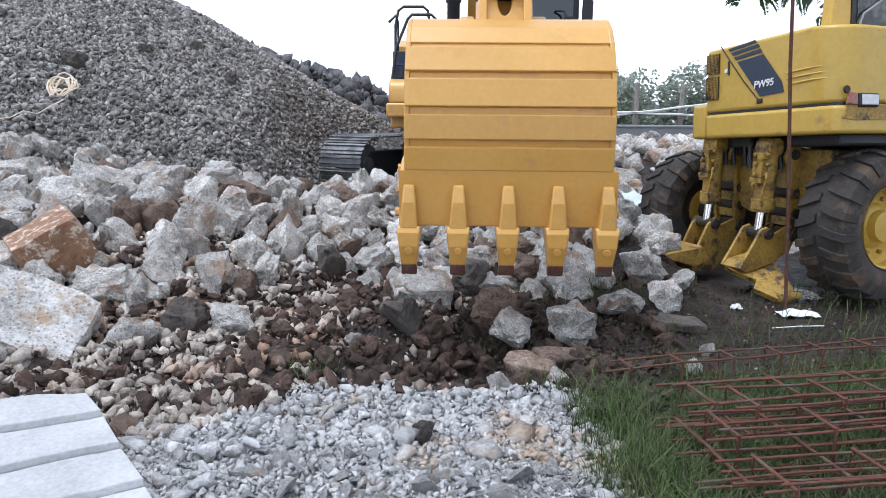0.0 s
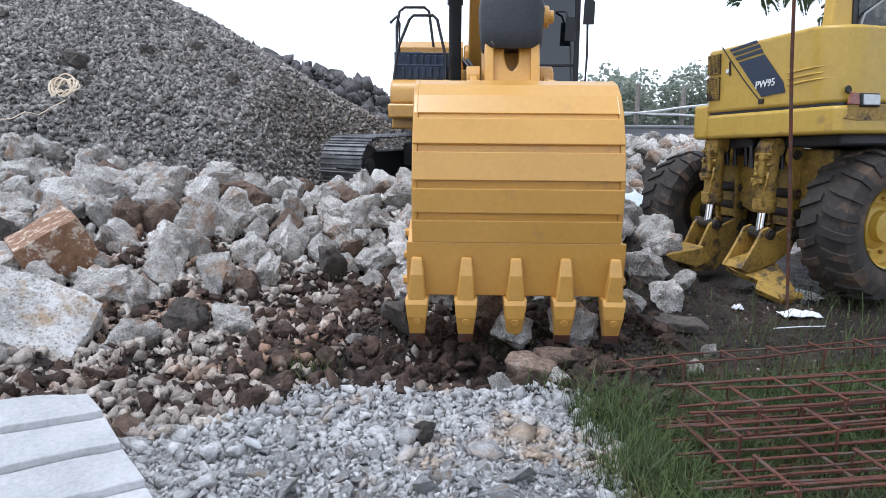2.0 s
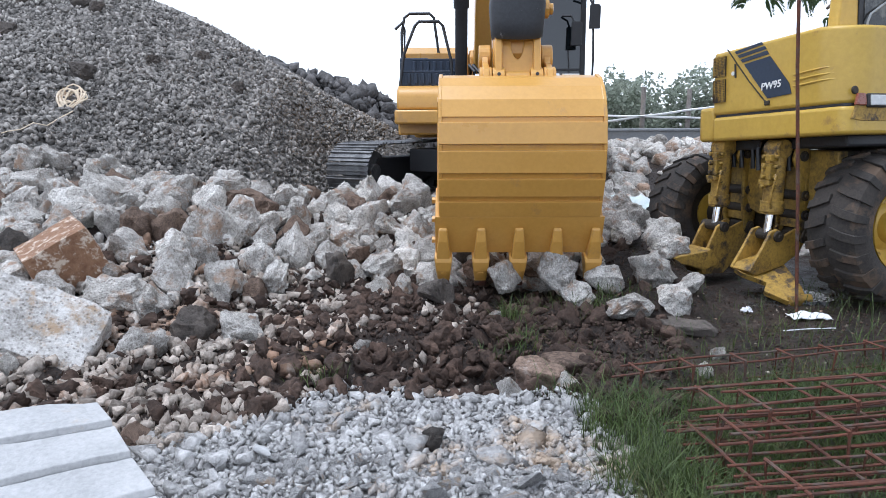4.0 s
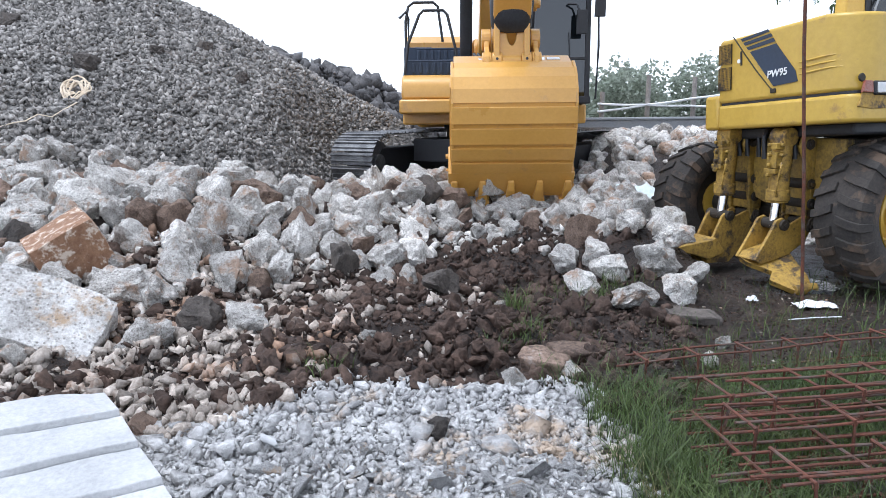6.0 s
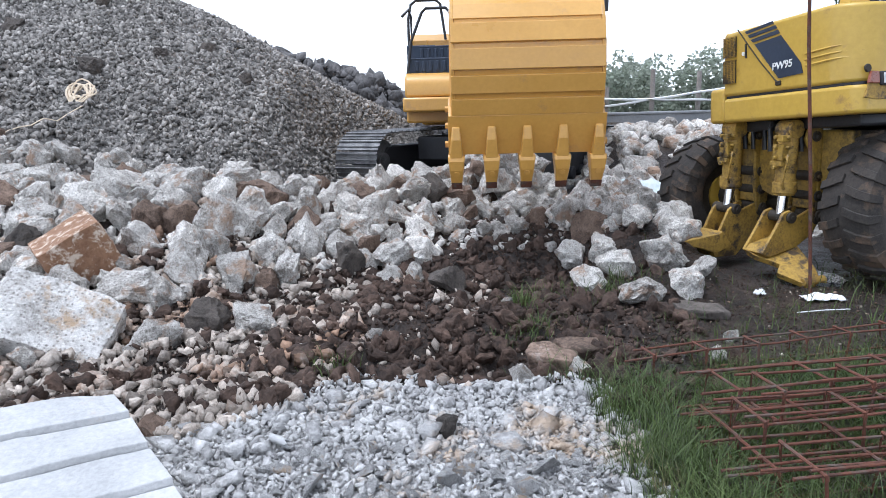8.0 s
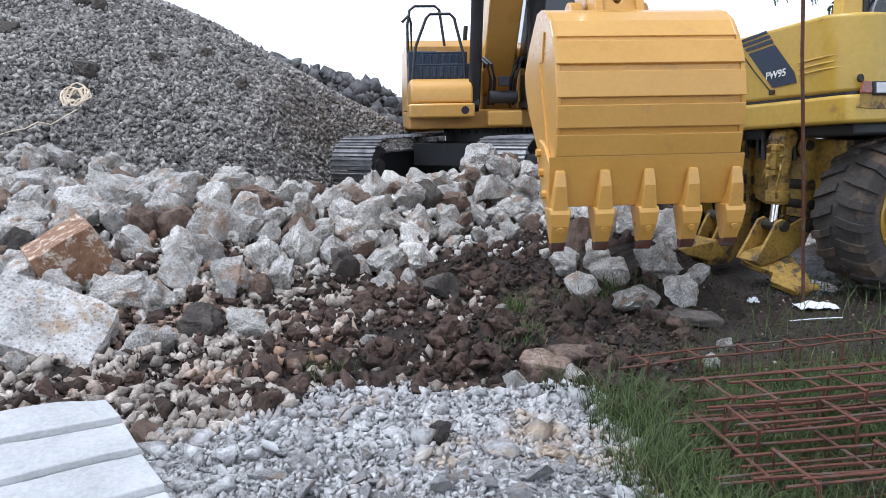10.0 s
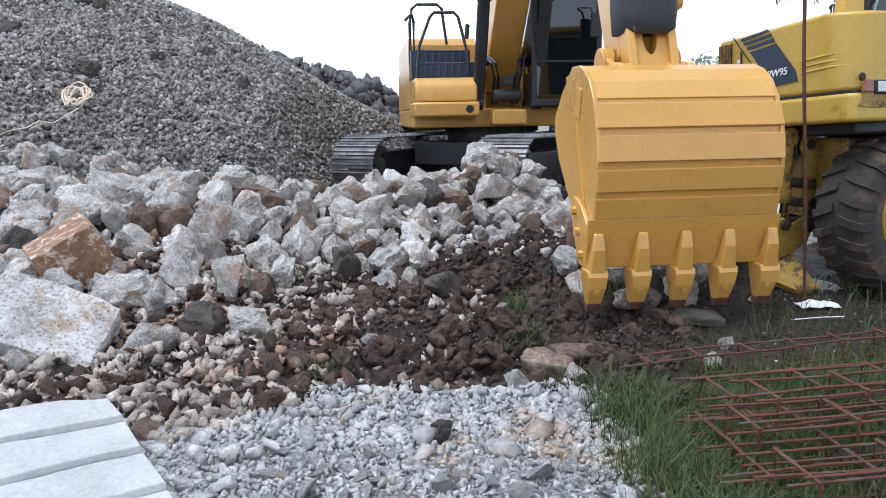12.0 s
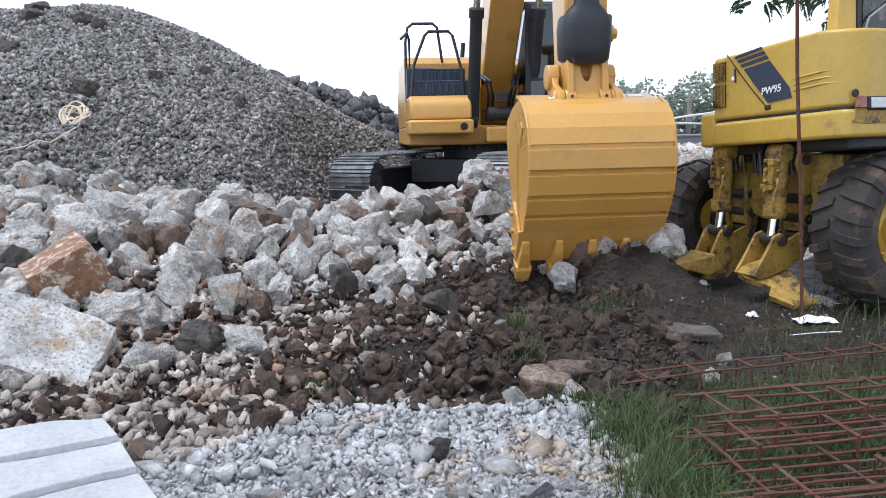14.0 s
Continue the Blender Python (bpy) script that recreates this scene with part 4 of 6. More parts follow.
def build_upper():
    """The slewing upper structure: counterweight, hood, decal, lamps and cab."""
    def add(*args, **kw):
        ob = part(*args, **kw)
        ob.matrix_basis = TILT
        return ob
    bm = fresh()
    prism(bm, plan(0.09, 0.0, 0.335, 2.4), 1.235, 1.44, "xy")
    add("counterweight", bm, M_PAINT2, wheeled, "rounded yellow counterweight", bevel=0.035, smooth=True, segs=4)
    bm = fresh()
    prism(bm, [(SIDE + 0.01, 0.34), (SIDE + 0.01, 0.5), (SIDE + 0.08, 0.57), (2.4, 0.57), (2.4, 0.34)], 1.235, 1.53, "xy")
    add("counterweight_end", bm, M_PAINT2, wheeled, bevel=0.03, smooth=True, segs=4)
    bm = fresh()
    prism(bm, plan(0.06, 0.018, 0.33), 1.438, 1.458, "xy")
    add("seam", bm, M_BLACK, wheeled, "dark gap under the hood")
    bm = fresh()
    prism(bm, plan(0.26, 0.004), 1.456, 2.035, "xy")
    for v in bm.verts:
        if v.co.z > 1.8:
            v.co.z -= 0.05 * ramp(0.0, 0.34, v.co.y) + 0.03 * ramp(-0.5, -0.98, v.co.y)
    hood = add("hood", bm, M_PAINT2, wheeled, "yellow engine hood with worn paint", bevel=0.1, smooth=True, segs=6)
    # a raised corner panel over the hood, and pressed mouldings round the corner
    for z in (1.562, 1.605, 1.650):
        bm = fresh()
        line = [(x, y, z) for x, y in plan(0.26, 0.002)[5:14]]
        pipe(bm, [(SIDE + 0.002, -0.54, z - 0.004)] + line + [(-0.10, NEAR + 0.002, z + 0.004)], 0.0085, 6)
        add("moulding", bm, M_PAINT2, hood, smooth=True)
    bm = fresh()
    pipe(bm, [(SIDE + 0.004, 0.135, 1.975), (SIDE + 0.001, 0.106, 1.94), (SIDE + 0.001, 0.016, 1.819), (SIDE + 0.001, -0.108, 1.66), (SIDE + 0.001, -0.251, 1.497), (SIDE + 0.001, -0.3, 1.465)], 0.005, 6)
    add("door_gap", bm, M_GRIME_SHADE, hood, "dark gap round the grille door", smooth=True)
    bm = fresh()
    box(bm, 0.02, 0.05, 0.035, SIDE - 0.004, -0.285, 1.47)
    add("hinge", bm, M_GRIME_SHADE, hood, "blackened hinge", bevel=0.006)
    bm = fresh()
    cyl(bm, (-0.2, NEAR - 0.008, 1.462), (-0.2, NEAR + 0.01, 1.462), 0.03, seg=14)
    add("hinge", bm, M_GRIME_SHADE, hood, "blackened hinge", bevel=0.006)
    for z0, z1 in ((1.565, 1.755), (1.78, 1.945)):
        bm = fresh()
        box(bm, 0.012, 0.14, z1 - z0, SIDE - 0.004, 0.255, (z0 + z1) / 2)
        g = add("grille", bm, M_BLACK, wheeled, "dark perforated air grille")
        bm = fresh()
        for i in range(13):
            box(bm, 0.006, 0.14, 0.004, SIDE - 0.012, 0.255, z0 + (i + 0.5) * (z1 - z0) / 13)
        for i in range(9):
            box(bm, 0.006, 0.0035, z1 - z0, SIDE - 0.012, 0.189 + i * 0.0165, (z0 + z1) / 2)
        part("grille_bar", bm, M_GRIME, g)
    # decal with the model's name
    x0, x1 = SIDE - 0.003, SIDE + 0.001
    for pts in (((0.051, 1.94), (-0.239, 1.958), (-0.253, 1.936), (0.031, 1.916)), ((0.021, 1.903), (-0.267, 1.92), (-0.286, 1.893), (0.0, 1.878)),
                ((-0.01, 1.861), (-0.291, 1.88), (-0.31, 1.849), (-0.034, 1.835)), ((-0.049, 1.817), (-0.32, 1.831), (-0.5, 1.591), (-0.52, 1.508), (-0.287, 1.505))):
        bm = fresh()
        prism(bm, pts, x0, x1, "yz")
        add("decal", bm, M_NAVY, hood, "dark blue slanted decal")
    cu = bpy.data.curves.new("lettering", "FONT")
    cu.body, cu.size, cu.extrude, cu.shear, cu.offset = "PW95", 0.078, 0.002, 0.12, 0.0012
    cu.align_x = "CENTER"
    txt = new("lettering_source", cu)
    me = bpy.data.meshes.new_from_object(txt)
    bpy.data.objects.remove(txt)
    me.materials.clear()
    me.materials.append(M_WHITE)
    letters = new("lettering", me)
    letters.parent = hood
    letters.matrix_basis = TILT @ Matrix.Translation((SIDE - 0.006, -0.326, 1.577)) @ pose(0, 0, 0, 90, 0, -90)
    tagged(letters, "white model name")
    bm = fresh()
    box(bm, 0.008, 0.014, 0.115, SIDE - 0.002, 0.046, 1.783)
    add("latch", bm, M_BLACK, hood)
    bm = fresh()
    cyl(bm, (SIDE - 0.004, 0.075, 1.765), (SIDE + 0.004, 0.075, 1.765), 0.017, seg=14)
    add("lock", bm, M_WHITE, hood, "pale round lock")
    # tail lamps in their pressed recess, and the vents above them
    bm = fresh()
    prism(bm, [(-0.245, 1.345), (-0.205, 1.452), (0.3, 1.447), (0.3, 1.335), (-0.13, 1.33)], NEAR - 0.006, NEAR + 0.01, "xz")
    recess = add("lamp_recess", bm, M_GRIME, wheeled, "scraped yellow lamp surround", bevel=0.004)
    bm = fresh()
    prism(bm, [(-0.225, 1.355), (-0.195, 1.44), (-0.125, 1.437), (-0.118, 1.352)], NEAR - 0.03, NEAR - 0.005, "xz")
    add("tail_lamp", bm, M_LAMP_R, recess, "red tail lamp", bevel=0.006)
    bm = fresh()
    box(bm, 0.2, 0.03, 0.1, -0.01, NEAR - 0.018, 1.388)
    housing = add("lamp_housing", bm, M_BLACK, recess, bevel=0.012)
    bm = fresh()
    box(bm, 0.165, 0.012, 0.075, -0.01, NEAR - 0.037, 1.388)
    part("reversing_lamp", bm, M_LAMP_W, housing, "clear lamp", bevel=0.01)
    bm = fresh()
    box(bm, 0.1, 0.016, 0.045, -0.04, NEAR + 0.004, 1.702)
    add("vent", bm, M_BLACK, hood, "dark oval handle recess", bevel=0.02, smooth=True)
    bm = fresh()
    box(bm, 0.18, 0.014, 0.075, 0.02, NEAR + 0.006, 1.62)
    add("handle_plate", bm, M_GRIME, hood, "scraped yellow handle plate", bevel=0.01)
    # cab behind the hood
    cx0, cx1, cy0, cy1 = 0.02, 1.5, -0.62, 0.3
    bm = fresh()
    box(bm, cx1 - cx0, cy1 - cy0, 0.1, (cx0 + cx1) / 2, (cy0 + cy1) / 2, 3.2)
    add("cab_roof", bm, M_PAINT2, wheeled, bevel=0.03)
    for x, y, w in ((cx0 + 0.11, cy0 + 0.05, 0.22), (cx1 - 0.05, cy0 + 0.05, 0.1), (cx1 - 0.05, cy1 - 0.05, 0.1)):
        bm = fresh()
        prism(bm, [(x - w / 2 - 0.01, 1.95), (x + w / 2 + 0.005, 1.95), (x + w / 2 - 0.03, 3.16), (x - w / 2 + 0.12, 3.16)], y - 0.05, y + 0.05, "xz")
        add("cab_pillar", bm, M_PAINT2, wheeled, bevel=0.02)
    bm = fresh()
    prism(bm, [(cx0 + 0.215, 1.98), (cx1, 1.98), (cx1, 3.15), (cx0 + 0.2, 3.15), (cx0 + 0.2, 3.0)], cy0 - 0.006, cy0 + 0.01, "xz")
    add("window_seal", bm, M_BLACK, wheeled, "black rubber window seal", bevel=0.004)
    bm = fresh()
    prism(bm, [(cx0 + 0.265, 2.06), (cx1 - 0.05, 2.06), (cx1 - 0.05, 3.1), (cx0 + 0.25, 3.1)], cy0 - 0.012, cy0 - 0.004, "xz")
    add("cab_window", bm, M_CABGLASS, wheeled, "dusty dark cab glass")
    bm = fresh()
    pipe(bm, [(cx0 + 0.27, cy0 - 0.03, 2.04), (cx0 + 0.275, cy0 - 0.035, 2.1), (cx0 + 0.31, cy0 - 0.03, 2.16), (cx0 + 0.55, cy0 - 0.03, 2.3), (cx0 + 0.8, cy0 - 0.03, 2.36)], 0.009, 6)
    add("wiper", bm, M_BARRIER, wheeled, "pale wiper arm", smooth=True)


def build_stabiliser(y, near):
    """A bracket on the chassis, its hydraulic cylinder, and an arm with a hinged foot."""
    bm = fresh()
    outline = [(-0.10, 1.12), (-0.07, 1.2), (0.0, 1.235), (0.06, 1.2), (0.09, 1.1), (0.10, 0.75), (0.14, 0.48), (0.09, 0.42), (0.03, 0.46), (-0.01, 0.7), (-0.015, 0.98)]
    for dy in (-0.135, 0.095):
        prism(bm, outline, y + dy, y + dy + 0.035, "xz")
    box(bm, 0.1, 0.24, 0.5, 0.09, y - 0.02, 0.8)
    leg = part("stabiliser_bracket", bm, M_OCHRE, wheeled, "grime-blackened yellow bracket", bevel=0.01)
    for z, x in ((1.14, 0.0), (0.82, 0.045), (0.66, 0.06), (0.5, 0.085)):
        bm = fresh()
        cyl(bm, (x, y - 0.15, z), (x, y + 0.145, z), 0.042, seg=16)
        cyl(bm, (x, y - 0.165, z), (x, y + 0.16, z), 0.022, seg=6)
        part("pivot_pin", bm, M_GRIME_SHADE, leg, "oily pivot pin", bevel=0.005)
    c0, c1, c2 = (-0.165, y - 0.02, 1.21), (-0.178, y - 0.02, 0.68), (-0.2, y - 0.02, 0.48)
    bm = fresh()
    cyl(bm, c0, c1, 0.078, seg=22)
    cyl(bm, (c1[0], c1[1], 0.78), (c1[0], c1[1], 0.69), 0.092, seg=22)
    cyl(bm, (c1[0], c1[1], 0.69), (c1[0], c1[1], 0.672), 0.083, seg=22)
    cyl(bm, (-0.16, y - 0.1, 1.2), (-0.16, y + 0.06, 1.2), 0.075, seg=20)
    barrel = part("hydraulic_cylinder", bm, M_GRIME, leg, "yellow hydraulic cylinder", bevel=0.006, smooth=True)
    bm = fresh()
    box(bm, 0.07, 0.1, 0.13, -0.25, y - 0.03, 1.02)
    box(bm, 0.09, 0.06, 0.05, -0.255, y - 0.06, 1.13)
    box(bm, 0.05, 0.12, 0.04, -0.265, y - 0.02, 0.93)
    for dz in (0.9, 0.98, 1.06, 1.14):
        cyl(bm, (-0.28, y - 0.02, dz), (-0.315, y - 0.02, dz), 0.018, seg=6)
        cyl(bm, (-0.25, y - 0.08, dz), (-0.25, y - 0.12, dz), 0.016, seg=6)
    part("valve_block", bm, M_OCHRE, barrel, "oily valve block with fittings", bevel=0.006)
    bm = fresh()
    pipe(bm, [(-0.25, y - 0.1, 1.0), (-0.27, y - 0.12, 0.96), (-0.272, y - 0.1, 0.86), (-0.275, y - 0.09, 0.77), (-0.25, y - 0.08, 0.73)], 0.011, 7)
    part("oil_line", bm, M_GRIME, barrel, smooth=True)
    bm = fresh()
    cyl(bm, c1, c2, 0.043, seg=18)
    part("piston_rod", bm, M_CHROME, leg, "polished chrome piston rod", smooth=True)
    # arm: two cheek plates with a floor between them
    if near:
        cheek = [(0.12, 0.52), (0.02, 0.56), (-0.12, 0.50), (-0.2, 0.56), (-0.27, 0.54), (-0.34, 0.42), (-0.47, 0.23), (-0.40, 0.19), (-0.12, 0.25), (0.04, 0.34), (0.12, 0.45)]
    else:
        cheek = [(0.12, 0.50), (0.02, 0.54), (-0.12, 0.49), (-0.2, 0.55), (-0.27, 0.5), (-0.36, 0.32), (-0.44, 0.16), (-0.40, 0.085), (-0.17, 0.08), (0.06, 0.28), (0.12, 0.42)]
    bm = fresh()
    for dy in (-0.12, 0.07):
        prism(bm, cheek, y + dy, y + dy + 0.03, "xz")
    k = 6
    prism(bm, cheek[k:k + 4] + [(cheek[k + 3][0] - 0.02, cheek[k + 3][1] + 0.035), (cheek[k][0] + 0.05, cheek[k][1] + 0.05)], y - 0.09, y + 0.07, "xz")
    arm = part("stabiliser_arm", bm, M_GRIME, leg, "yellow stabiliser arm", bevel=0.008)
    for x, z in ((-0.2, 0.5), (0.08, 0.47)):
        bm = fresh()
        cyl(bm, (x, y - 0.145, z), (x, y + 0.125, z), 0.045, seg=16)
        cyl(bm, (x, y - 0.155, z), (x, y - 0.145, z), 0.02, seg=6)
        part("pivot_pin", bm, M_GRIME_SHADE, arm, "oily pivot pin", bevel=0.005)
    bm = fresh()
    if near:
        top = [Vector(p) for p in ((-0.47, -0.2, 0.235), (-0.10, -0.2, 0.29), (-0.08, -0.32, 0.28), (-0.15, -0.6, 0.13), (-0.17, -0.68, 0.03), (-0.30, -0.68, 0.02), (-0.44, -0.5, 0.1), (-0.36, -0.45, 0.15), (-0.48, -0.3, 0.21))]
        low = [p + Vector((0.02, 0.02, -0.045)) for p in top]
        va, vb = [bm.verts.new(p) for p in top], [bm.verts.new(p) for p in low]
        bm.faces.new(va)
        bm.faces.new(vb[::-1])
        for i in range(len(va)):
            bm.faces.new((va[i], va[(i + 1) % len(va)], vb[(i + 1) % len(va)], vb[i]))
        bmesh.ops.triangulate(bm, faces=bm.faces[:])
        cyl(bm, (-0.32, -0.64, 0.035), (-0.12, -0.66, 0.045), 0.035, seg=12)
    else:
        prism(bm, [(-0.80, 0.262), (-0.40, 0.30), (-0.36, 0.32), (-0.25, 0.18), (-0.42, 0.13), (-0.6, 0.19), (-0.80, 0.235)], y - 0.16, y + 0.14, "xz")
    part("stabiliser_foot", bm, M_GRIME, leg, "rust-stained yellow foot plate", bevel=0.008)


def build_wheeled():
    low = ROOT2.inverted() @ pose(2.965, 6.31, 0, -2.9, 0, 22.3)
    for x in (0, 2.6):
        build_wheel(-0.96, -1, x)
        build_wheel(0.96, 1, x)
    for ob in wheeled.children:
        if ob.name.split(".")[0] == "tyre":
            ob.matrix_basis = low @ Matrix.Translation((ob.location.x, ob.location.y, 0.568)) @ Matrix.Diagonal((1.055, 1.0, 1.055, 1))
    bm = fresh()
    cyl(bm, (0, -0.8, 0.57), (0, 0.8, 0.57), 0.13)
    cyl(bm, (2.6, -0.8, 0.57), (2.6, 0.8, 0.57), 0.13)
    prism(bm, [(0.1, 0.5), (2.9, 0.5), (2.9, 0.98), (0.2, 1.16), (0.1, 1.12)], -0.42, 0.42, "xz")
    cyl(bm, (1.25, 0, 0.9), (1.25, 0, 1.2), 0.55, seg=30)
    # grime and the shade beneath the hull share one dark colour
    chassis = part("chassis", bm, M_GRIME_SHADE, wheeled, "grimy chassis, darkened further for the shade under the hull", bevel=0.02)
    chassis.matrix_basis = low
    bm = fresh()
    box(bm, 0.1, 1.1, 0.42, 0.12, -0.1, 0.98)
    part("cross_plate", bm, M_OCHRE, wheeled, "grimy yellow cross plate", bevel=0.015)
    bm = fresh()
    box(bm, 1.7, 1.3, 0.1, 0.75, -0.2, 1.2)
    tt = part("turntable", bm, M_BLACK, wheeled, bevel=0.02)
    tt.matrix_basis = TILT
    build_upper()
    build_stabiliser(-0.25, True)
    build_stabiliser(0.35, False)
    # gusset between the stabilisers
    bm = fresh()
    prism(bm, [(0.33, 0.98), (0.2, 1.12), (0.02, 1.1), (-0.03, 0.8), (0.05, 0.62), (0.17, 0.66)], 0.03, 0.06, "yz")
    part("gusset", bm, M_OCHRE, wheeled, "grimy yellow gusset plate", bevel=0.006)
    for y, x, h in ((-0.32, 0.02, 1.24), (-0.14, -0.12, 1.25), (-0.08, -0.06, 1.22), (0.28, 0.02, 1.22), (0.46, -0.06, 1.2), (0.2, 0.03, 1.23), (0.06, 0.02, 1.26)):
        bm = fresh()
        pipe(bm, [(x - 0.1, y, 1.02), (x - 0.1, y + 0.01, h - 0.05), (x - 0.06, y + 0.03, h - 0.005), (x, y + 0.05, h), (x + 0.06, y + 0.07, h - 0.03), (x + 0.09, y + 0.08, 1.0)], 0.019)
        part("hose", bm, M_BLACK, wheeled, "black hydraulic hose", smooth=True)


build_wheeled()


# ---- loose stones, clods and gravel on the ground
CHIP0 = [stone_coords(random.Random(300 + i), 0, 9, 0, (1.1, 0.85, 0.6 + 0.12 * (i % 3))) for i in range(12)]
CHIP1 = [stone_coords(random.Random(340 + i), 0, 8 + i % 4, 0, (1.25, 1.0, 0.55 + 0.12 * (i % 4))) for i in range(24)]
FLINT = [stone_coords(random.Random(420 + i), 0, 7 + i % 3, 0, (1.2, 1.0, 0.6 + 0.12 * (i % 4))) for i in range(24)]
ROUGH = [stone_coords(random.Random(360 + i), 3, 10, 0.09, (1.1, 0.95, 0.8)) for i in range(10)]
CLODS = [stone_coords(random.Random(380 + i), 4, 12, 0.15, (1, 0.95, 0.7)) for i in range(8)]
CRUMBS = [stone_coords(random.Random(390 + i), 0, 9, 0, (1, 0.9, 0.75)) for i in range(10)]


def strewn(seed, count, x0, x1, y0, y1, smin, smax, keep, sink=0.1):
    rng = random.Random(seed)
    out = []
    while len(out) < count:
        x, y = rng.uniform(x0, x1), rng.uniform(y0, y1)
        if not keep(x, y, rng):
            continue
        s = smin + (smax - smin) * rng.random() ** 2.2
        out.append((x, y, ground_height(x, y) + s * (0.25 - sink), s, spin(rng)))
    return out


def gravel_edge(x, y):
    """How far inside the pale gravel bed a point lies, in metres."""
    back = 3.52 + 0.12 * noise.noise((x * 2.4, 0.3, 0)) - 0.35 * ramp(-0.6, -1.3, x) - 0.4 * max(0.0, -0.55 - x)
    side = 0.62 + 0.08 * noise.noise((y * 3.0, 8.3, 0)) - x
    return min(back - y, side)


def lying(rng):
    """A turn that leaves a flat stone lying roughly flat."""
    return np.array(Euler((rng.gauss(0, 0.42), rng.gauss(0, 0.42), rng.uniform(0, 6.28))).to_matrix())


def packed(seed, sizes, x0, x1, y0, y1, keep, fit_at=0.40, lift=0.12):
    """Stones laid side by side, large ones first, none sunk into another."""
    rng = random.Random(seed)
    cell, grid, out = 0.08, {}, []
    for size, tries in sizes:
        for _ in range(tries):
            x, y = rng.uniform(x0, x1), rng.uniform(y0, y1)
            if not keep(x, y, rng):
                continue
            s = size * rng.uniform(0.8, 1.2)
            i, j = int(x // cell), int(y // cell)
            if any((x - a) ** 2 + (y - b) ** 2 < (fit_at * (s + c)) ** 2 for u in (-1, 0, 1) for v in (-1, 0, 1) for a, b, c in grid.get((i + u, j + v), ())):
                continue
            grid.setdefault((i, j), []).append((x, y, s))
            out.append((x, y, ground_height(x, y) + lift * s, s, lying(rng)))
    return out


def build_gravel():
    keep = lambda x, y, rng: gravel_edge(x, y) > rng.uniform(-0.12, 0.05)
    places = packed(51, ((0.135, 70), (0.105, 400), (0.08, 2500), (0.058, 9000), (0.04, 20000), (0.026, 26000), (0.017, 16000)), -2.0, 0.85, 1.95, 3.7, keep)
    near = [p for p in places if -0.8 < p[0] < 0.55 and 2.2 < p[1] < 2.75 and p[3] > 0.05]
    near.sort(key=lambda p: -p[3])
    near = near[:290]
    chosen = {id(p) for p in near}
    meshes = [mesh_of("gravel_stone", v, f, M_GRAVEL) for v, f in FLINT]
    for i, (x, y, z, s, turn) in enumerate(near):
        ob = new("gravel_stone", meshes[i % len(meshes)])
        ob.matrix_world = Matrix.LocRotScale((x, y, z), Matrix(turn.tolist()).to_euler(), (s, s, s))
        ob.parent = ground
    rest = [p for p in places if id(p) not in chosen]
    rest += strewn(58, 9000, -2.0, 0.85, 1.95, 3.7, 0.018, 0.06, keep, 0.06)
    scatter("gravel", FLINT, rest, M_GRAVEL, "pale grey crushed stone spread over the ground", "gravel")


def mud_zone(x, y, rng):
    return gravel_edge(x, y) < 0.05 and x < 0.75 + 0.3 * rng.random() and ground_height(x, y) < 0.6


build_gravel()
scatter("loose_stones", CHIP1, strewn(61, 6500, -3.2, 0.2, 2.9, 5.7, 0.012, 0.12, lambda x, y, r: gravel_edge(x, y) < 0.02 and r.random() < 0.12 + 0.6 * ramp(-0.3, -1.6, x), 0.12),
        M_LOOSE, "small pale stones mixed into dark mud", "stones")
scatter("mud_crumbs", CRUMBS, strewn(66, 21000, -3.0, 1.4, 3.2, 6.9, 0.008, 0.055, lambda x, y, r: gravel_edge(x, y) < 0.02 and heap_height(x, y) < 0.5, 0.1),
        M_CLOD, "dark brown crumbs of earth", "mud")
scatter("mud_clods", CLODS, strewn(62, 2600, -3.0, 1.5, 3.2, 6.9, 0.03, 0.2, lambda x, y, r: gravel_edge(x, y) < -0.02 and heap_height(x, y) < 0.55 and r.random() < (1 - 0.75 * ramp(0.6, 1.4, x)) * (1 - 0.6 * ramp(-0.9, -1.7, x)), 0.2),
        M_CLOD, "wet dark brown clods of earth", "mud")
scatter("mud_specks", CRUMBS, strewn(67, 5200, 0.6, 3.6, 3.3, 6.0, 0.008, 0.035, lambda x, y, r: gravel_edge(x, y) < 0, 0.1), M_CLOD, "dark crumbs of earth beside the puddle", "mud")
scatter("edge_chips", CHIP0, strewn(63, 260, -0.4, 3.4, 2.6, 5.4, 0.012, 0.035, lambda x, y, r: gravel_edge(x, y) < 0, 0.1), M_LOOSE, "tiny stone chips on muddy ground", "stones")
scatter("bank_fines", CHIP1, strewn(64, 3200, -5.4, 1.9, 4.4, 8.2, 0.04, 0.17, lambda x, y, r: heap_height(x, y) > 0.12 and (x < 0.95 or y > 6.3), 0.15), M_CONC, "small broken concrete between larger chunks", "rubble")


# ---- the mound of aggregate
def on_mound(x, y, rng):
    return mound_height(x, y) > heap_height(x, y) + 0.25 and mound_height(x, y) > 0.3


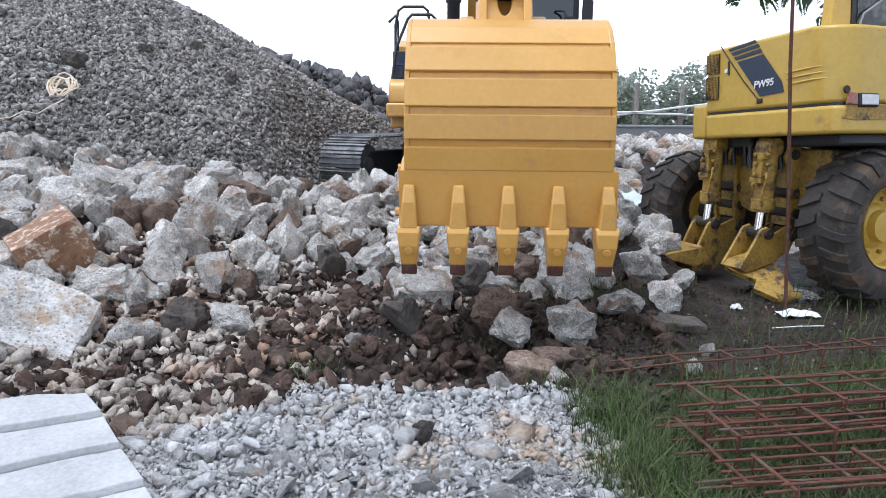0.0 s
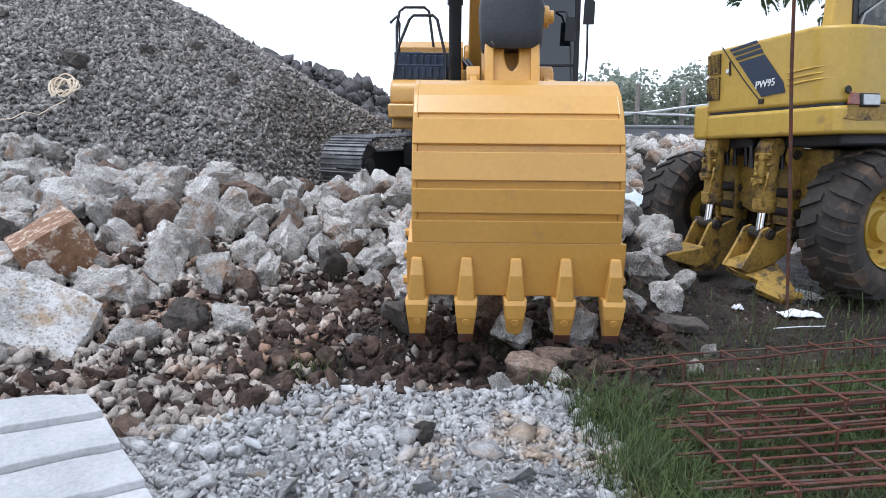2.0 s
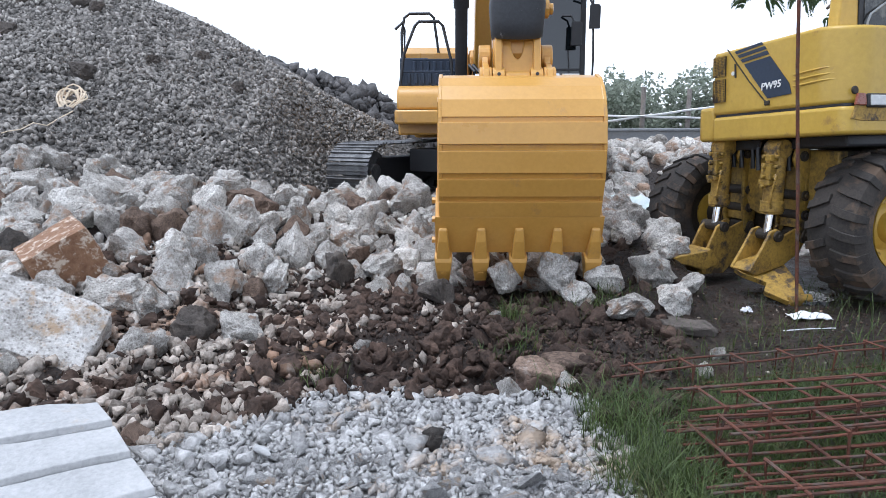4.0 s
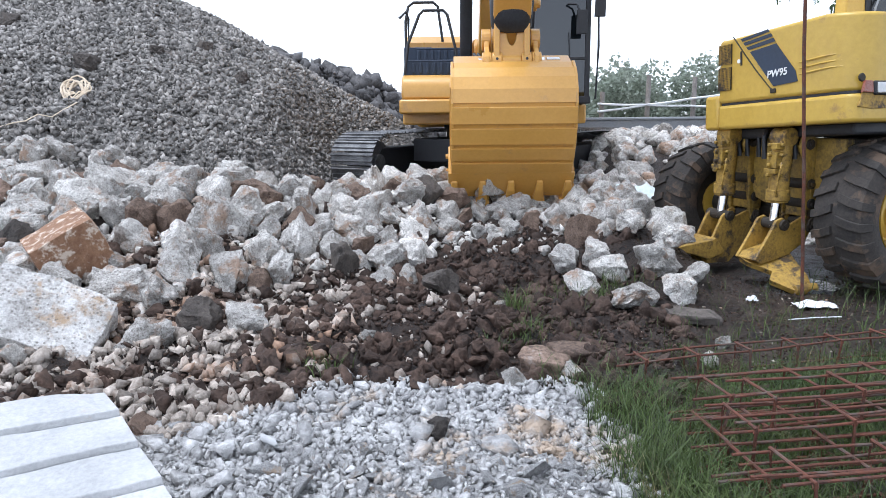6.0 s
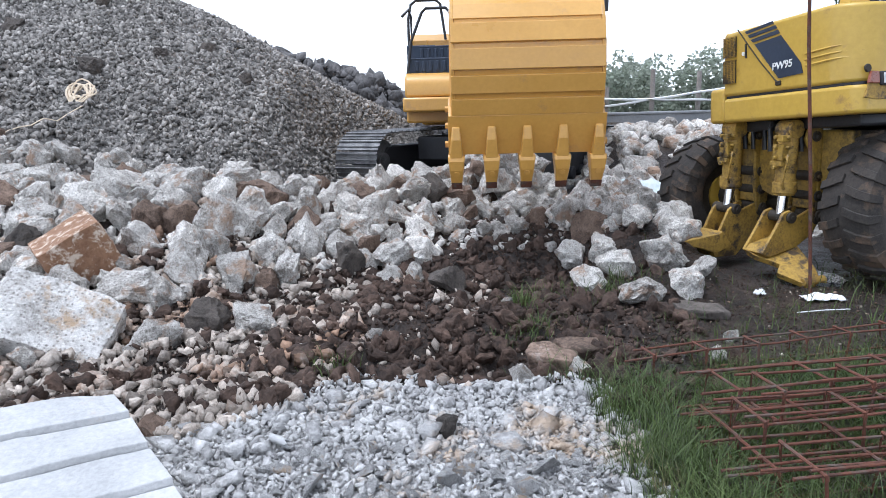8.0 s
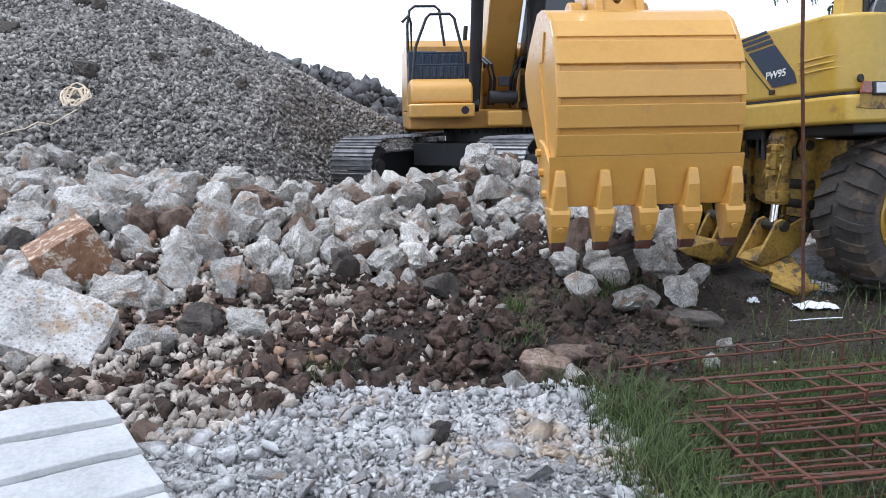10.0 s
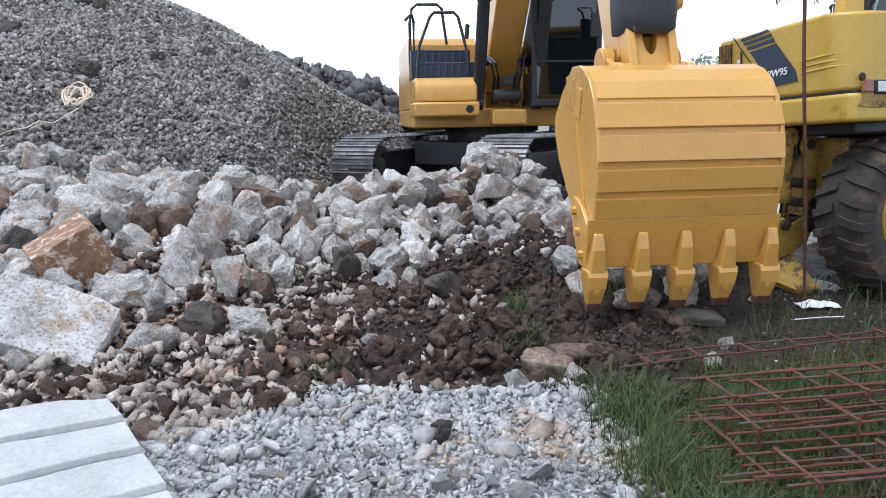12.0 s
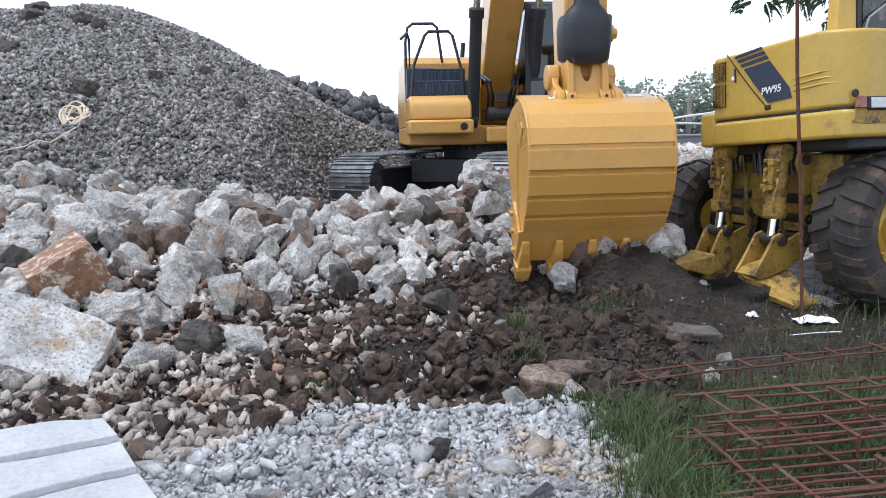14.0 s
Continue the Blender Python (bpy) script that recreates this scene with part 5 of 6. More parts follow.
scatter("mound_stones", CHIP0, strewn(71, 24000, -8.6, -1.2, 7.2, 11.6, 0.03, 0.13, on_mound, 0.12), M_CHIPS, "dark grey aggregate stones on a tall mound", "stones")
scatter("mound_top_stones", CHIP0, strewn(72, 20000, -11.5, -1.2, 11.2, 15.0, 0.04, 0.14, on_mound, 0.12), M_CHIPS, "dark grey aggregate stones on a tall mound", "stones")
for x, y, s in ((-5.1, 10.1, 0.42), (-7.0, 12.2, 0.42), (-6.0, 12.0, 0.36), (-5.7, 11.9, 0.3), (-7.2, 12.8, 0.5), (-6.7, 11.0, 0.4), (-3.9, 11.4, 0.3), (-3.2, 10.9, 0.26), (-4.4, 10.8, 0.26)):
    ob = rubble(x, y, ground_height(x, y) + 0.02, s, DARK_MESH[int(s * 100) % 4], "dark boulder lying on the aggregate mound", "boulders on the mound", Euler((0.5, 0.2, x)), "boulder")

scatter("yard_stones", CHIP0, strewn(73, 1700, -3.4, -0.3, 9.0, 14.5, 0.04, 0.13, lambda x, y, r: mound_height(x, y) < 0.6, 0.12), M_CHIPS, "grey stones on the ground beside the tracks", "stones")

scatter("toe_stones", CHIP0, strewn(75, 1700, -2.4, -0.2, 10.2, 16.0, 0.04, 0.13, lambda x, y, r: True, 0.12), M_CHIPS, "grey stones at the foot of the mound", "stones")
scatter("flank_stones", CHIP0, strewn(74, 2600, -6.5, -0.6, 14.6, 18.5, 0.05, 0.15, lambda x, y, r: True, 0.12), M_CHIPS, "grey stones on the back of the mound", "stones")

# dark boulders heaped behind the mound
rng = random.Random(81)
places = []
for _ in range(2600):
    x = rng.uniform(-6.5, -0.3)
    y = rng.uniform(14.0, 18.0)
    top = 2.98 - 0.29 * max(0, x + 4.6) - 0.55 * max(0, x + 1.7) - 0.25 * max(0, -4.6 - x)
    z = max(0.2, top - 0.62 * max(0, 17.0 - y))
    places.append((x, y, z - rng.uniform(0, 0.35), 0.1 + 0.42 * rng.random() ** 2, spin(rng)))
scatter("dark_boulders", CHIP1, places, M_BOULD, "heap of dark broken boulders behind the mound", "boulders")
bm = fresh()
prism(bm, [(-7.5, 0.0), (-6.5, 1.4), (-5.2, 1.9), (-4.5, 2.2), (-3.0, 1.8), (-1.7, 1.3), (-0.6, 0.5), (0.4, 0.0)], 17.0, 18.4, "xz")
tagged(part("boulder_core", bm, M_DARK), "dark earth core under heaped boulders", "earth bank", kind="structure")

# broken concrete that slopes away behind the wheeled excavator
rng = random.Random(82)
places = []
for _ in range(620):
    x, y = rng.uniform(1.7, 6.2), rng.uniform(7.4, 12.6)
    s = rng.uniform(0.16, 0.5)
    places.append((x, y, ground_height(x, y) + 0.1 * s, s, spin(rng)))
scatter("far_rubble", ROUGH, places, M_CONC, "pale broken concrete sloping up towards a fence", "rubble")


# ---- grass
def build_grass():
    rng = random.Random(91)
    vs, fs = [], []
    def blade(x, y, z, h, w, lean):
        a = rng.uniform(0, math.tau)
        dx, dy = math.cos(a), math.sin(a)
        b = a + rng.uniform(0.8, 2.2)
        lx, ly = math.cos(b) * lean, math.sin(b) * lean
        n = len(vs)
        vs.extend(((x - dx * w, y - dy * w, z - 0.01), (x + dx * w, y + dy * w, z - 0.01),
                   (x + lx * 0.3 * h - dx * w * 0.8, y + ly * 0.3 * h - dy * w * 0.8, z + h * 0.5), (x + lx * 0.3 * h + dx * w * 0.8, y + ly * 0.3 * h + dy * w * 0.8, z + h * 0.5),
                   (x + lx * 0.8 * h - dx * w * 0.4, y + ly * 0.8 * h - dy * w * 0.4, z + h * 0.86), (x + lx * 0.8 * h + dx * w * 0.4, y + ly * 0.8 * h + dy * w * 0.4, z + h * 0.86),
                   (x + lx * 1.3 * h, y + ly * 1.3 * h, z + h * (1.0 - 0.25 * lean))))
        fs.extend(((n, n + 1, n + 3), (n, n + 3, n + 2), (n + 2, n + 3, n + 5), (n + 2, n + 5, n + 4), (n + 4, n + 5, n + 6)))
    done = 0
    while done < 26000:
        x, y = rng.uniform(0.4, 3.6), rng.uniform(1.7, 4.5)
        inside = -gravel_edge(x, y) if x < 1.0 else 1.0
        dense = ramp(-0.1, 0.15, inside) * (1 - 0.97 * ramp(3.1, 3.75, y - 0.14 * x)) * (0.35 + 0.65 * ramp(-0.35, 0.25, noise.noise((x * 3, y * 3, 5))))
        if y > 3.55 and x < 1.2:
            dense *= 0.0
        if rng.random() > dense:
            continue
        blade(x, y, ground_height(x, y), rng.uniform(0.05, 0.2 if x < 0.98 else 0.15), rng.uniform(0.0012, 0.0028), rng.uniform(0.2, 1.3))
        done += 1
    for cx, cy, r, n, h in ((0.44, 4.9, 0.06, 110, 0.18), (0.48, 4.42, 0.08, 80, 0.13), (0.3, 4.35, 0.08, 40, 0.1), (0.75, 4.45, 0.1, 36, 0.08), (-0.72, 3.72, 0.07, 45, 0.13), (1.15, 5.2, 0.12, 150, 0.14),
                            (2.9, 4.7, 0.5, 160, 0.16), (2.2, 4.3, 0.6, 320, 0.1), (1.2, 4.1, 0.4, 90, 0.08), (3.3, 5.0, 0.4, 110, 0.28), (0.7, 5.3, 0.15, 70, 0.14)):
        for _ in range(n):
            x, y = rng.gauss(cx, r), rng.gauss(cy, r)
            blade(x, y, ground_height(x, y), h * rng.uniform(0.4, 1.1), rng.uniform(0.0018, 0.0036), rng.uniform(0.2, 1.0))
    me = mesh_of("grass", vs, fs, M_GRASS)
    tagged(new("grass", me), "rough green grass with dry blades", "grass", kind="stuff")


build_grass()


# ---- steel cages of reinforcing bar in the grass
def rebar_cage(m, length, w, h, label, seed, extra=0, step=0.41):
    rng = random.Random(seed)
    ob = holder("rebar_cage", m, label, "rebar cage", "rebar cages in the grass")
    lines = [(-w / 2, 0.02), (w / 2, 0.02), (-w / 2, h), (w / 2, h)] + [(rng.uniform(-w / 2, w / 2), h + 0.008) for _ in range(extra)]
    for y, z in lines:
        bm = fresh()
        a, b = rng.uniform(-0.12, 0.05), length + rng.uniform(-0.1, 0.1)
        pipe(bm, [(a + (b - a) * k / 6, y + rng.uniform(-0.008, 0.008), z + rng.uniform(-0.008, 0.008)) for k in range(7)], 0.006, 7)
        part("long_bar", bm, M_RUST, ob, smooth=True)
    x = 0.08
    while x < length:
        bm = fresh()
        g, d = 0.009, rng.uniform(-0.03, 0.03)
        pipe(bm, [(x + d, -w / 2 - g, 0.01), (x, -w / 2 - g, h + g), (x, w / 2 + g, h + g), (x + d, w / 2 + g, 0.01), (x + d, -w / 2 - g, 0.008)], 0.0072, 6)
        part("stirrup", bm, M_RUST, ob)
        bm = fresh()
        for y, z in lines[:4]:
            for k in range(3):
                cyl(bm, (x - 0.012 + 0.01 * k, y - 0.012, z - 0.01), (x + 0.002 + 0.01 * k, y + 0.012, z + 0.012), 0.0022, seg=5)
        part("tie_wire", bm, M_RUST, ob, kind="stuff")
        x += step + rng.uniform(-0.02, 0.02)


LBL_R = "rusty tied steel rebar cage lying in grass"
rebar_cage(pose(0.87, 3.48, 0.0, 0, 0, 15), 2.6, 0.11, 0.16, LBL_R, 1, 0, 0.3)
rebar_cage(pose(1.05, 2.93, 0.05, 0, 0, 11.5), 2.4, 0.23, 0.17, LBL_R, 2, 3)
rebar_cage(pose(1.02, 2.60, 0.03, 1.5, 0, 10), 2.4, 0.21, 0.2, LBL_R, 3, 2)
rebar_cage(pose(0.98, 2.77, 0.0, 0, 0, 9.5), 2.4, 0.3, 0.1, LBL_R, 6, 2)
rebar_cage(pose(1.0, 2.46, 0.0, 0, 0, 9), 2.4, 0.26, 0.12, LBL_R, 7, 2)
rebar_cage(pose(1.16, 2.75, 0.15, 0, 0, 11), 2.3, 0.2, 0.13, LBL_R, 8, 1)
rebar_cage(pose(1.08, 2.28, 0.02, 0, 0, 8.5), 2.3, 0.24, 0.17, LBL_R, 4, 2)


# ---- the ridged concrete slab
def build_slab():
    bm = fresh()
    prof = [(0.42, 0.0), (0.42, 0.27), (0.40, 0.30)]
    for i in range(5):
        y, z = 0.18 - 0.24 * i, 0.272 - 0.045 * i
        prof += [(y, z), (y - 0.008, z - 0.024), (y - 0.012, z - 0.055), (y - 0.026, z - 0.055), (y - 0.03, z - 0.016)]
    prof += [(-0.98, 0.06), (-0.98, 0.0)]
    n = 26
    rings = []
    for i in range(n + 1):
        x = -1.5 + 1.5 * i / n
        ring = []
        for y, z in prof:
            end = 0.17 * (0.42 - y) + 0.02 * noise.noise((y * 6, 3.0, 0)) - (0.06 if y > 0.4 and z > 0.2 else 0)
            xx = x + end * ramp(-0.5, 0.0, x)
            wob = 0.007 * noise.fractal((xx * 6, y * 6, z * 6), 1.0, 2.0, 4)
            ring.append(bm.verts.new((xx, y + wob, z + wob - (0.03 * ramp(-0.2, 0.0, x) if y > 0.39 and z > 0.2 else 0))))
        rings.append(ring)
    k = len(prof)
    for a, b in zip(rings, rings[1:]):
        for j in range(k):
            bm.faces.new((a[j], a[(j + 1) % k], b[(j + 1) % k], b[j]))
    bm.faces.new(rings[0])
    bm.faces.new(rings[-1][::-1])
    ob = part("ridged_slab", bm, M_SLAB, bevel=0.004)
    ob.matrix_world = pose(-1.28, 2.44, 0, 0, 0, 30)
    tagged(ob, "pale cast concrete slab with stepped ridges on gravel", "concrete slab")


build_slab()

# ---- flat stones in the mud
for k, (x, y, z, sx, sy, sz, rz) in enumerate(((1.62, 4.72, 0.03, 0.36, 0.2, 0.06, 5), (0.47, 3.72, 0.05, 0.26, 0.16, 0.1, -18), (0.66, 3.86, 0.06, 0.27, 0.17, 0.08, 14))):
    ob = squared("flat_stone", 20 + k, sx, sy, sz, M_DARK if k == 0 else M_STONE, 0.055)
    ob.matrix_world = pose(x, y, z, 4, 5, rz)
    tagged(ob, "flat brown stone slab lying in wet mud", "stone", "flat stones in the mud")
for x, y, s in ((0.295, 3.55, 0.16), (0.61, 3.6, 0.14), (1.62, 4.12, 0.12), (1.42, 3.82, 0.13), (0.42, 3.6, 0.1), (-0.95, 3.95, 0.1), (-0.55, 4.2, 0.1), (0.33, 5.0, 0.11)):
    rubble(x, y, ground_height(x, y) + 0.2 * s, s, ROCK_MESH[int(s * 100) % 14], "small pale stone resting on the mud", "small stones on the mud", None, "stone")


# ---- a broken length of pale pipe and a dark stone on the gravel
bm = fresh()
px, py = -0.792, 2.780
pipe_loops = []
for u, r in ((-0.04, 0.017), (0.045, 0.017), (0.045, 0.0135), (-0.04, 0.0135)):
    pipe_loops.append([bm.verts.new((u + 0.012 * math.sin(3 * a) * (u > 0), r * math.cos(a), r * math.sin(a))) for a in (k * math.tau / 16 for k in range(16))])
for i in range(4):
    p, q = pipe_loops[i], pipe_loops[(i + 1) % 4]
    for k in range(16):
        bm.faces.new((p[k], p[(k + 1) % 16], q[(k + 1) % 16], q[k]))
ob = part("pipe_fragment", bm, M_SLAB, smooth=True)
ob.matrix_world = pose(px, py, ground_height(px, py) + 0.05, 0, 6, -28)
tagged(ob, "broken piece of white plastic pipe on gravel", "pipe")
rubble(-0.071, 2.918, ground_height(-0.071, 2.918) + 0.04, 0.12, DARK_MESH[2], "dark grey stone lying on pale gravel", "", Euler((0.2, 0.1, 0.4)), "stone")
rubble(-1.42, 2.98, ground_height(-1.42, 2.98) + 0.04, 0.13, BROWN_MESH[2], "tan stone beside the concrete slab", "", Euler((0.4, 0.1, 1.4)), "stone")


# ---- puddle and litter by the wheel
def pool(name, cx, cy, rx, ry, z, seed, label):
    rng = random.Random(seed)
    bm = fresh()
    pts = [(cx + rx * math.cos(i * math.tau / 28) * (0.8 + 0.3 * noise.noise((i * 0.5, seed, 0))), cy + ry * math.sin(i * math.tau / 28) * (0.8 + 0.3 * noise.noise((i * 0.5, seed + 5, 0)))) for i in range(28)]
    prism(bm, pts, z - 0.03, z, "xy")
    tagged(part(name, bm, M_WATER), label, "puddle", kind="structure")


pool("puddle", 2.86, 5.6, 0.2, 0.3, 0.035, 3, "dark puddle reflecting the sky beside the tyre")


def litter(x, y, sx, sy, seed, label):
    bm = fresh()
    bmesh.ops.create_grid(bm, x_segments=12, y_segments=8, size=0.5)
    for v in bm.verts:
        r = max(0, 1 - (v.co.x ** 2 + v.co.y ** 2) * 3.6)
        v.co = Vector((v.co.x * sx, v.co.y * sy, 0.012 + 0.03 * r + 0.018 * noise.fractal((v.co.x * 5 + seed, v.co.y * 5, 0), 1.0, 2.0, 3)))
    bmesh.ops.solidify(bm, geom=bm.faces[:], thickness=0.004)
    ob = part("litter", bm, M_PAPER, smooth=True)
    ob.location = (x, y, ground_height(x, y) + 0.01)
    tagged(ob, label, "litter", "litter on the mud")


litter(2.6, 5.02, 0.28, 0.14, 1, "crumpled white plastic sheet on wet mud")
litter(2.2, 5.15, 0.08, 0.05, 2, "scrap of white plastic on wet mud")
litter(2.2, 6.2, 0.09, 0.06, 4, "scrap of white plastic on wet mud")
bm = fresh()
pipe(bm, [(2.22, 4.6, 0.035), (2.42, 4.63, 0.04), (2.6, 4.66, 0.035)], 0.004)
tagged(part("white_stick", bm, M_PAPER, smooth=True), "thin white plastic rod on the ground", "rod")

# ---- the rusty rod that stands beside the tyre
bm = fresh()
pipe(bm, [(2.57, 5.13, -0.1), (2.50, 5.13, 0.9), (2.43, 5.14, 1.8), (2.38, 5.13, 2.6), (2.34, 5.12, 3.3)], 0.0125, 10)
tagged(part("steel_rod", bm, M_RUST, smooth=True), "tall rusty steel rod standing in the ground", "rod")

# ---- crate and sheet among the rubble
bm = fresh()
box(bm, 0.3, 0.24, 0.18, 0, 0, 0.09)
box(bm, 0.33, 0.27, 0.03, 0, 0, 0.18)
ob = part("crate", bm, M_GREEN, bevel=0.01)
ob.matrix_world = pose(2.16, 7.9, ground_height(2.16, 7.9), 0, 0, 25)
tagged(ob, "small green plastic crate among rubble", "crate")
bm = fresh()
bmesh.ops.create_grid(bm, x_segments=18, y_segments=14, size=0.5)
for v in bm.verts:
    v.co = Vector((v.co.x * 0.75, v.co.y * 0.9, 0.10 + 0.3 * (v.co.y + 0.5) + 0.09 * noise.fractal((v.co.x * 4, v.co.y * 4, 2), 1.0, 2.0, 4)))
bmesh.ops.solidify(bm, geom=bm.faces[:], thickness=0.005)
ob = part("plastic_sheet", bm, M_TARP, smooth=True)
ob.location = (2.35, 8.5, ground_height(2.35, 8.5) + 0.02)
tagged(ob, "crumpled pale plastic sheet over rubble", "sheet")

# ---- coil of rope on the mound
rng = random.Random(5)
rx, ry = -4.83, 9.25
rz = ground_height(rx, ry)
pts = []
for i in range(150):
    a = i * 0.34
    r = 0.12 + 0.04 * math.sin(i * 0.21) + 0.02 * rng.random()
    if i > 118:
        r = 0.17 + 0.04 * math.sin(i * 0.3)
    pts.append((rx + r * math.cos(a), ry - 0.1 + r * 0.55 * math.sin(a), rz + 0.08 + r * 0.75 * math.sin(a) + 0.04 * math.sin(i * 0.9)))
bm = fresh()
pipe(bm, pts, 0.011, 6)
coil = part("rope", bm, M_ROPE, smooth=True)
tagged(coil, "loose coil of yellowed rope on the aggregate mound", "rope")
bm = fresh()
tail = []
for i in range(16):
    k = i / 15
    x, y = rx + 0.12 - 1.5 * k, ry - 0.3 - 0.35 * k - 0.5 * math.sin(k * math.pi)
    tail.append((x, y, ground_height(x, y) + 0.045))
pipe(bm, tail, 0.008, 6)
part("rope_end", bm, M_ROPE, coil, smooth=True)

# ---- barrier and fence beyond the rubble
bm = fresh()
box(bm, 9.0, 0.18, 0.3, 6.2, 13.0, 1.13)
box(bm, 9.0, 0.24, 0.05, 6.2, 13.0, 1.3)
box(bm, 9.0, 0.1, 1.0, 6.2, 13.02, 0.5)
tagged(part("barrier", bm, M_BARRIER, bevel=0.015), "long low grey concrete barrier", "barrier", kind="structure")
fence = holder("fence", Matrix.Translation((3.6, 13.8, 0.6)), "weathered post and rope fence before trees", "fence")
for i in range(6):
    bm = fresh()
    x = -0.82 + 0.865 * i
    cyl(bm, (x, 0, 0), (x + 0.02, 0, (1.2, 1.5, 1.45, 1.4, 1.35, 1.4)[i]), 0.05, 0.045, seg=9)
    part("post", bm, M_WOOD, fence, smooth=True)
for k in range(2):
    bm = fresh()
    pts = []
    for i in range(25):
        x = -0.9 + 4.1 * i / 24
        pts.append((x, -0.07, 0.83 + (0.12 - 0.03 * x) * k + 0.13 * (x + 0.9) * (1 - k) - 0.012 * abs(math.sin(x / 0.865 * math.pi))))
    pipe(bm, pts, 0.022, 7)
    part("rail", bm, M_WHITE, fence, "pale slack line", smooth=True)


# ---- trees
def leaf_cloud(name, blobs, count, size, seed, material, parent=None, label="", category="", kind=""):
    rng = random.Random(seed)
    total = sum(b[3] ** 2 for b in blobs)
    vs, fs = [], []
    for bx, by, bz, br in blobs:
        for _ in range(int(count * br * br / total)):
            d = Vector((rng.gauss(0, 1), rng.gauss(0, 1), rng.gauss(0, 0.8))).normalized() * br * rng.uniform(0.5, 1.12) ** 0.6
            p = Vector((bx, by, bz)) + d
            if noise.noise(p * (1.6 / max(br, 0.4)) + Vector((seed, 0, 0))) < -0.12:
                continue
            a = Vector((rng.gauss(0, 1), rng.gauss(0, 1), rng.gauss(0, 0.6))).normalized() * size * rng.uniform(0.6, 1.3)
            b = a.cross(Vector((rng.gauss(0, 1), rng.gauss(0, 1), rng.gauss(0, 1)))).normalized() * size * 0.28
            n = len(vs)
            vs.extend((tuple(p - a * 0.5), tuple(p + b), tuple(p + a * 0.5), tuple(p - b)))
            fs.extend(((n, n + 1, n + 2), (n, n + 2, n + 3)))
    ob = new(name, mesh_of(name, vs, fs, material))
    ob.parent = parent
    return tagged(ob, label, category, kind=kind)


rng = random.Random(15)
blobs = []
for i in range(64):
    x = 4.5 + 26 * i / 63 + rng.uniform(-0.5, 0.5)
    top = 2.9 + 0.9 * noise.noise((x * 0.35, 2.0, 0)) + 0.05 * x
    for k in range(3):
        blobs.append((x + rng.uniform(-0.7, 0.7), 26 + rng.uniform(-1.5, 1.5), 0.6 + (top - 1.1) * (k + 0.5) / 3 + rng.uniform(-0.2, 0.2), rng.uniform(0.6, 1.05)))
# these leaves carry the haze in their colour
leaf_cloud("tree_line", blobs, 110000, 0.2, 4, M_LEAF_HAZE, None, "green tree line beyond the site, haze painted into its leaf colour", "trees", "stuff")

tree = holder("tree", pose(8.2, 11.5, 0.2), "leafy tree reaching over the parked machine", "tree")
bm = fresh()
pipe(bm, [(0, 0, -0.1), (0.05, 0, 1.2), (-0.1, 0.1, 2.4), (-0.3, 0.1, 3.6)], 0.16, 12)
part("trunk", bm, M_BARK, tree, smooth=True)
twigs = []
vs, fs = [], []


def leaflet(p, way, length):
    side = way.cross(Vector((0.2, 1, 0.3))).normalized() * length * 0.13
    n = len(vs)
    vs.extend((tuple(p), tuple(p + way * length * 0.45 + side), tuple(p + way * length), tuple(p + way * length * 0.45 - side)))
    fs.extend(((n, n + 1, n + 2), (n, n + 2, n + 3)))


def frond(p, way, length):
    """A drooping stalk with narrow leaflets on both sides."""
    for i in range(15):
        k = i / 14
        p = p + (way + Vector((0, 0, -0.9 * k))).normalized() * length / 15
        across = way.cross(Vector((0, 1, 0.2))).normalized()
        for sgn in (-1, 1):
            leaflet(p, (across * sgn + way * 0.7 + Vector((0, 0, -0.5))).normalized(), length * (0.34 - 0.18 * k) * rng.uniform(0.8, 1.2))


for k, (ex, ey, ez) in enumerate(((-3.54, -2.3, 2.5), (-3.25, -2.3, 2.6), (-3.75, -2.3, 2.78), (-4.57, -2.3, 2.72), (-1.0, -0.5, 4.6), (0.8, 0.6, 4.4))):
    bm = fresh()
    pipe(bm, [(-0.2, 0.1, 3.0), (ex * 0.5, ey * 0.5, ez + 0.75), (ex * 0.85, ey * 0.85, ez + 0.5), (ex, ey, ez + 0.1)], 0.018 if k < 4 else 0.04, 7)
    part("limb", bm, M_BARK, tree, smooth=True)
    if k > 3:
        twigs.extend((ex * (1 - 0.09 * j) + rng.uniform(-0.12, 0.12), ey * (1 - 0.09 * j), ez + 0.08 * j, rng.uniform(0.6, 0.75)) for j in range(5))
        continue
    for j in range(17):
        q = 0.022 * j
        start = Vector((ex * (1 - q) + rng.uniform(-0.1, 0.1), ey * (1 - q), ez - 0.03 + 0.9 * q + rng.uniform(-0.06, 0.08)))
        frond(start, Vector((rng.uniform(-1, 0.9), rng.uniform(-0.5, 0.5), rng.uniform(-0.8, 0.3))).normalized(), rng.uniform(0.2, 0.34))
fronds = new("fronds", mesh_of("fronds", vs, fs, M_LEAF))
fronds.parent = tree
tagged(fronds, "drooping feathery leaves")
leaf_cloud("crown", twigs, 5200, 0.11, 9, M_LEAF, tree)


